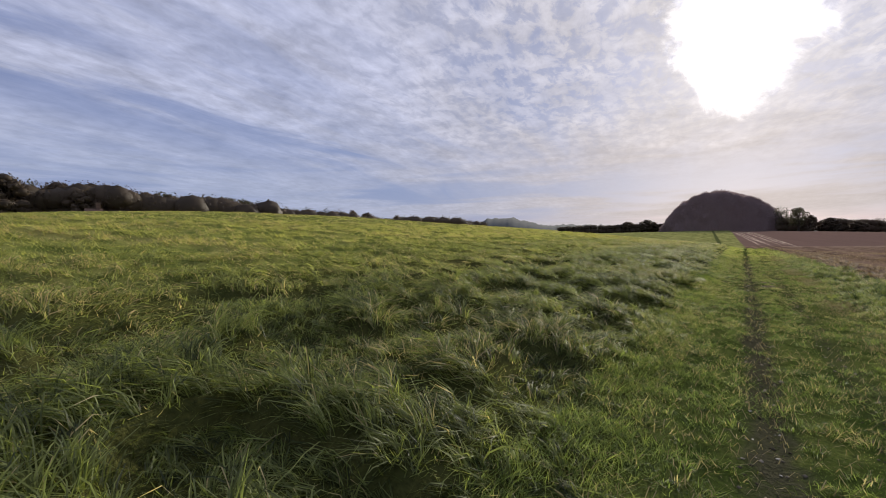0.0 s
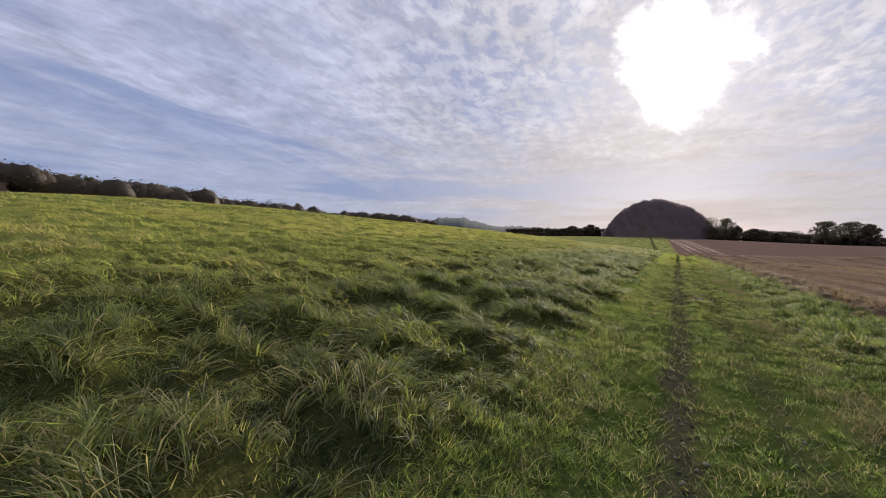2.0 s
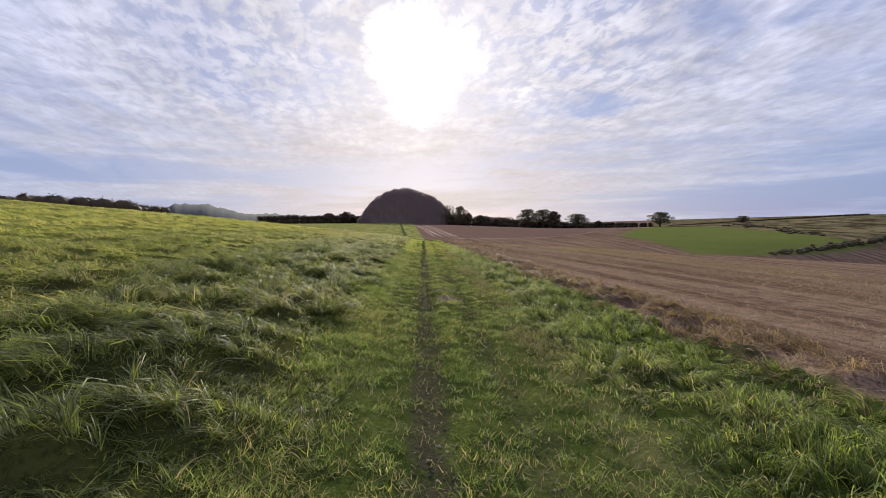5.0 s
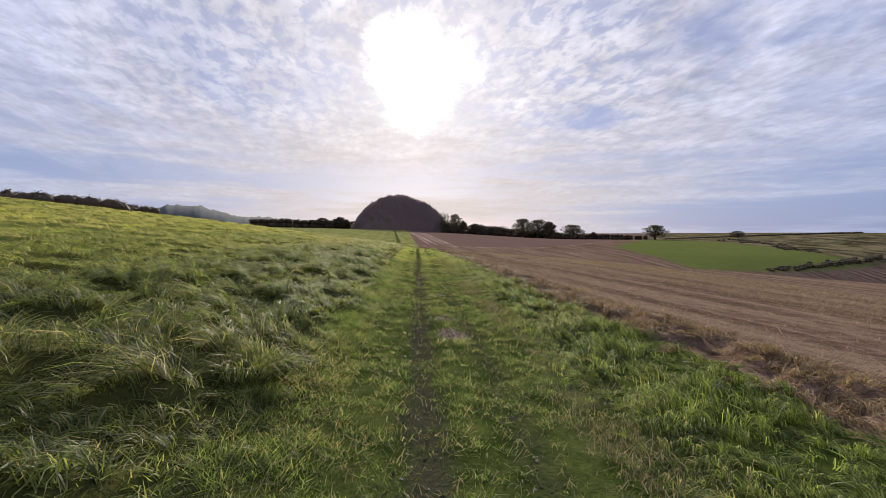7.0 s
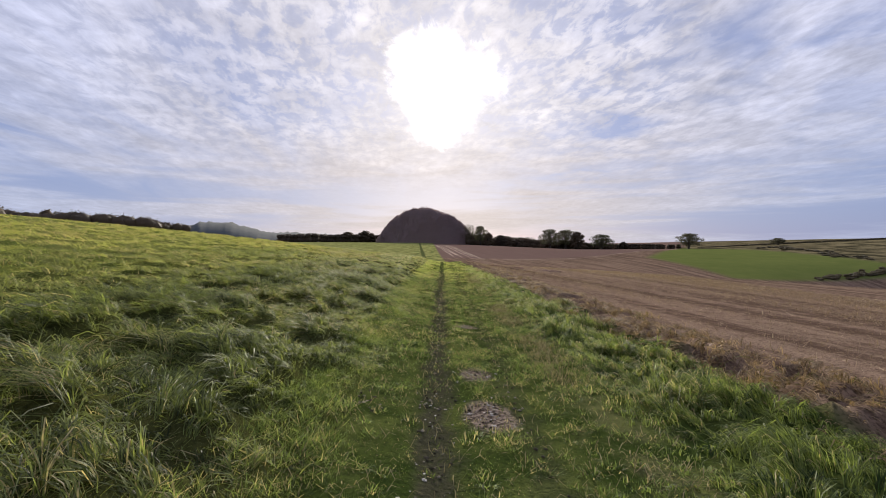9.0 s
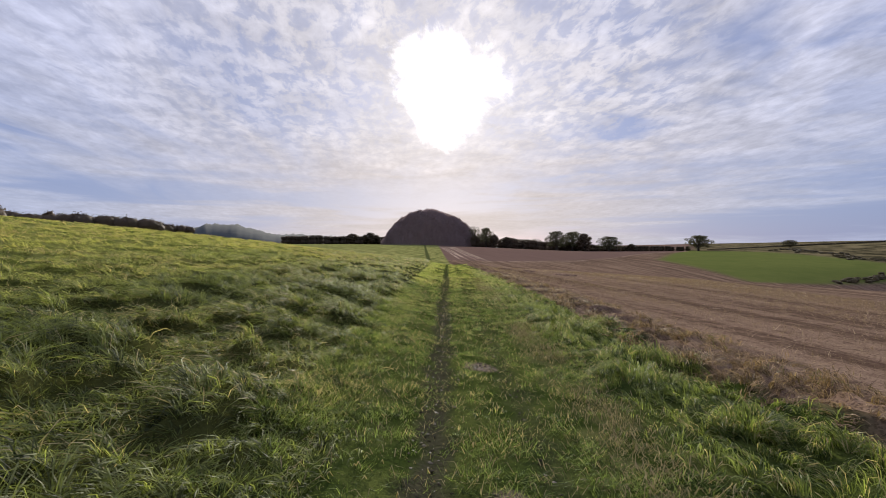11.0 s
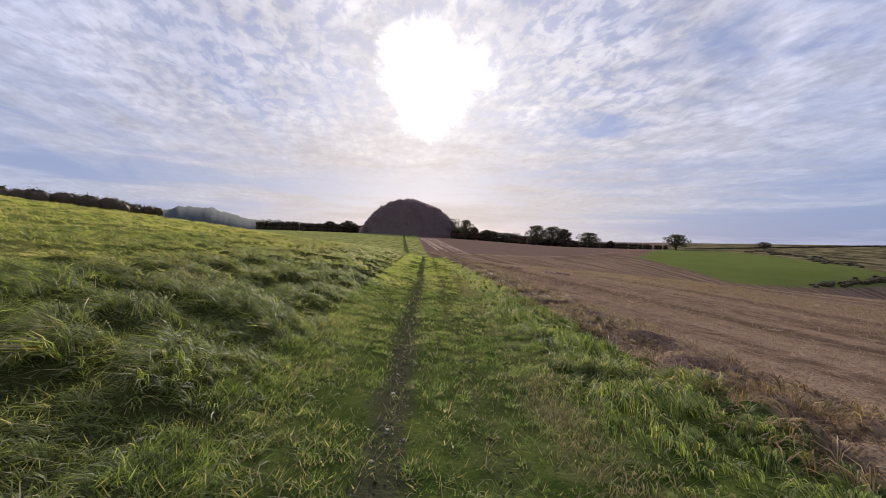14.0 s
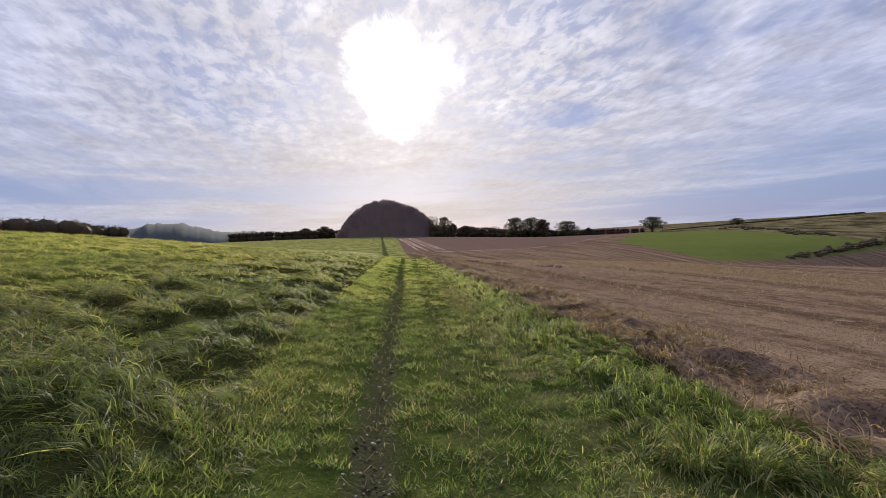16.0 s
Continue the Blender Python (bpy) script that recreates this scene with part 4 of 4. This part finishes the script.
hedge(1, -158, 16, -131, 98, 14.0, 17.5, 6, "tall dark autumn thicket along the meadow", HEDGE, 1.5, 0.5, 0.25)
hedge(2, -150, 98, -138, 152, 16.5, 15.5, 5, "dark overgrown hedge with trees", HEDGE, 1.5, 0.5, 0.25)
hedge(3, -175, 160, -119, 206, 15, 11, 5, "dark overgrown hedge behind the meadow", HEDGE, 1.5, 0.5, 0.2)
hedge(4, -110, 322, -46, 348, 6.2, 6.2, 4, "long dark hedge below the far hills", HEDGE, 1.3, 0.5, 0.22)
hedge(10, -158, 254, -142, 267, 13, 10.5, 5, "tall dark hedge with small trees across the valley", HEDGE, 1.5, 0.55, 0.25)
hedge(5, 18, 329, 70, 318, 6.5, 6, 4, "tall scrubby hedge beside the wood", HEDGE, 1.2, 0.45, 0.5)
hedge(6, 62, 300, 140, 284, 5.0, 2.6, 3, "low dark hedge below the oaks", HEDGE, 1.1, 0.36, 0.3)
hedge(7, 152, 286, 240, 246, 0.6, 0.9, 1.2, "low clipped hedge along the ridge", SCRUB, 1.3, 0.24, 0.3)
hedge(8, 102, 137, 152, 153, 0.5, 1.6, 3, "brambly scrub on a bank in the hollow", SCRUB, 0.8, 0.22)
hedge(9, 143, 170, 160, 236, 0.5, 0.8, 9, "brown scrubby bank above the green crop", SCRUB, 1.0, 0.22)


def canopy(across, deep):
    """A spot of the wood's canopy; both run from -1 to 1 and are 0 at its middle."""
    x, y = -12.0 + 35 * across, 352.0 + 24 * deep
    west = across < -0.04
    rise = np.maximum(0, 1 - np.abs((across + 0.04) / np.where(west, 0.91, 1.04)) ** np.where(west, 2.0, 1.85)) ** np.where(west, 0.56, 0.68) * np.maximum(0, 1 - np.abs(deep) ** 4) ** 0.35
    lump = rough(x * 0.20, y * 0.17 + rise * 3.0, 63, 3) - 0.5
    foot = 1 - np.abs(deep) ** 12
    skirt = (3.5 + 3.0 * rough(x * 0.25, y * 0.1, 65, 2)) * foot * (1 - np.abs(across) ** 12)
    z = float(land(-12.0, 322.0)) - 1.5 + np.maximum(26.6 * rise, skirt) + 3.8 * lump * foot
    return np.stack([x + 2.5 * lump * across, y + 5.0 * lump * deep, z], -1)


def build_wood():
    """A knoll covered in trees, seen as one canopy of crowns with their leaves."""
    rng = np.random.default_rng(91)
    wide, rings = 120, 70
    t = np.linspace(-1, 1, rings)
    across, deep = np.meshgrid(np.linspace(-1, 1, wide), np.sign(t) * (1 - (1 - np.abs(t)) ** 1.8), indexing="ij")
    skin = canopy(across, deep).reshape(-1, 3)
    i, j = np.meshgrid(np.arange(wide - 1), np.arange(rings - 1), indexing="ij")
    faces = np.stack([i * rings + j, (i + 1) * rings + j, (i + 1) * rings + j + 1, i * rings + j + 1], -1).reshape(-1, 4)
    n = 60000
    at = canopy(rng.uniform(-1, 1, n), rng.uniform(0, 1, n) ** 2.2 - 1) + rng.normal(0, 0.22, (n, 3)) + np.array([0, -0.15, 0.15])
    at[:, 2] += 0.7 * rng.uniform(0, 1, n) ** 4
    u, v = rng.normal(0, 1, (n, 3)), rng.normal(0, 1, (n, 3))
    u /= np.linalg.norm(u, axis=1)[:, None]
    v /= np.linalg.norm(v, axis=1)[:, None]
    leaf = rng.uniform(0.16, 0.34, (n, 1))
    quad = np.stack([at - u * leaf, at - v * leaf * 0.6, at + u * leaf, at + v * leaf * 0.6], 1).reshape(-1, 3)
    me = mesh_of("woodland", np.concatenate([skin, quad], 0), np.concatenate([faces, len(skin) + np.arange(n * 4).reshape(-1, 4)], 0), HAZY_RUST)
    me.polygons.foreach_set("use_smooth", np.arange(len(me.polygons)) < len(faces))
    return tagged(new("woodland", me), "domed wood of dense purplish-brown autumn trees", "woodland", kind="stuff")


build_wood()


def build_backdrop():
    """Wooded hills along the horizon."""
    n, rows_ = 900, 7
    verts, faces = [], []
    for i in range(n):
        b = -62 + 128 * i / (n - 1)
        swell = 0.7 + 1.95 * math.exp(-((b + 26) / 4.5) ** 2) + 0.95 * math.exp(-((b + 17) / 6.0) ** 2) + 1.2 * math.exp(-((b + 37) / 6.0) ** 2)
        swell -= 0.5 * smooth(0, 15, b)
        swell += 0.35 * (float(rough(np.array(b * 0.9), np.array(0.0), 7, 3)) - 0.5)
        crowns = 0.42 * (float(rough(np.array(b * 2.6), np.array(0.0), 9, 4)) - 0.5)
        for j in range(rows_):
            d = 860 + 40 * j
            t = j / (rows_ - 1)
            up = 1.4 + 1080 * math.tan(radians(swell + crowns * (1.0 if j >= rows_ - 2 else 0.0)))
            z = -20 + (up + 20) * math.sin(math.pi / 2 * min(1, t * 1.15)) ** 0.6
            verts.append((d * math.sin(radians(b)), d * math.cos(radians(b)), z))
    for i in range(n - 1):
        for j in range(rows_ - 1):
            k = i * rows_ + j
            faces.append((k, k + rows_, k + rows_ + 1, k + 1))
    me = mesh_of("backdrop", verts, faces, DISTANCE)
    me.polygons.foreach_set("use_smooth", np.ones(len(faces), dtype=bool))
    return tagged(new("backdrop", me), "hazy blue wooded hills on the horizon", "hills", kind="structure")


build_backdrop()


# ---------------------------------------------------------------- straw swaths on the far field
def swath(x0, y0, x1, y1, wide, seed):
    rng = np.random.default_rng(seed)
    n = 90
    verts, faces = [], []
    nx, ny = -(y1 - y0), x1 - x0
    l = math.hypot(nx, ny)
    nx, ny = nx / l, ny / l
    for k in range(n):
        t = k / (n - 1)
        w = wide * (-0.35 + 1.9 * float(rough(np.array(t * 22), np.array(seed * 1.3), seed, 2)))
        cx = x0 + (x1 - x0) * t + nx * rng.normal(0, 0.12)
        cy = y0 + (y1 - y0) * t + ny * rng.normal(0, 0.12)
        w = max(w, 0.05)
        for s, up in ((-1, -0.02), (-0.4, 0.09), (0.4, 0.09), (1, -0.02)):
            x, y = cx + nx * w * s / 2, cy + ny * w * s / 2
            verts.append((x, y, float(land(x, y)) + up * rng.uniform(0.7, 1.2)))
    for k in range(n - 1):
        for j in range(3):
            a = k * 4 + j
            faces.append((a, a + 1, a + 5, a + 4))
    ob = new("straw_swath", mesh_of("straw_swath", verts, faces, SWATH))
    return tagged(ob, "long low row of pale straw on the far field", "straw row", "straw rows on the stubble")


SWATH = make_plain_material("pale_straw", (0.19, 0.115, 0.082), (0.38, 0.25, 0.18), 1.2, 0.9, 0.6, 0.05, 0.05)
swath(-6.0, 310, 3.0, 128, 0.5, 1)
swath(-3.5, 310, 5.0, 126, 0.5, 2)
swath(-1.0, 300, 7.0, 128, 0.5, 3)
swath(3.5, 260, 9.5, 130, 0.5, 10)
swath(-4.8, 290, 3.9, 140, 0.5, 11)
swath(1.2, 285, 8.2, 135, 0.5, 12)
swath(6.5, 121, 35, 152, 0.8, 4)
swath(35, 152, 89, 219, 0.8, 5)
swath(89, 219, 134, 272, 0.8, 6)
swath(4.6, 55.4, 5.3, 54.8, 0.55, 7)
swath(6.3, 53.4, 7.0, 52.8, 0.50, 8)
swath(8.2, 50.9, 9.4, 50.0, 0.60, 13)
swath(17, 92, 25, 87, 0.5, 14)
swath(62, 118, 72, 124, 0.8, 9)


# ---------------------------------------------------------------- houses among the trees
def block(name, parent, size, at, mat, label=""):
    bm = bmesh.new()
    bmesh.ops.create_cube(bm, size=1, matrix=Matrix.Translation(at) @ Matrix.Diagonal((*size, 1)))
    bmesh.ops.bevel(bm, geom=bm.edges, offset=min(size) * 0.04, segments=1, affect="EDGES")
    me = bpy.data.meshes.new(name)
    bm.to_mesh(me)
    bm.free()
    me.materials.append(mat)
    return part(name, me, parent, label)


def house(x, y, turn, wide, deep, eaves, ridge, label):
    root = new("house")
    block("wall", root, (wide, deep, eaves + 1), (0, 0, (eaves - 1) / 2), PLASTER)
    e = 0.4
    verts = [(-wide / 2 - e, -deep / 2 - e, eaves), (wide / 2 + e, -deep / 2 - e, eaves), (wide / 2 + e, deep / 2 + e, eaves), (-wide / 2 - e, deep / 2 + e, eaves),
             (-wide / 2 - e, 0, ridge), (wide / 2 + e, 0, ridge)]
    roof = bpy.data.meshes.new("roof")
    roof.from_pydata(verts, [], [(0, 1, 5, 4), (2, 3, 4, 5), (1, 2, 5), (3, 0, 4), (3, 2, 1, 0)])
    roof.materials.append(ROOF)
    roof = part("roof", roof, root, "brown tiled pitched roof")
    block("chimney", roof, (0.9, 0.9, 2.2), (wide * 0.3, 0, ridge + 0.3), ROOF)
    for sx in (-0.3, 0.0, 0.3):
        for z in (1.4, 4.0):
            if z + 0.8 < eaves:
                w = block("window", root, (1.2, 0.12, 1.2), (wide * sx, -deep / 2 - 0.03, z), PANE)
                block("window_sill", w, (1.4, 0.2, 0.08), (wide * sx, -deep / 2 - 0.08, z - 0.65), PLASTER)
    root.matrix_world = pose(x, y, float(land(x, y)), 0, 0, turn)
    return tagged(root, label, "house")


house(-131.0, 48.5, 70, 2.8, 4, 4.2, 5.8, "small white rendered house half hidden by trees")
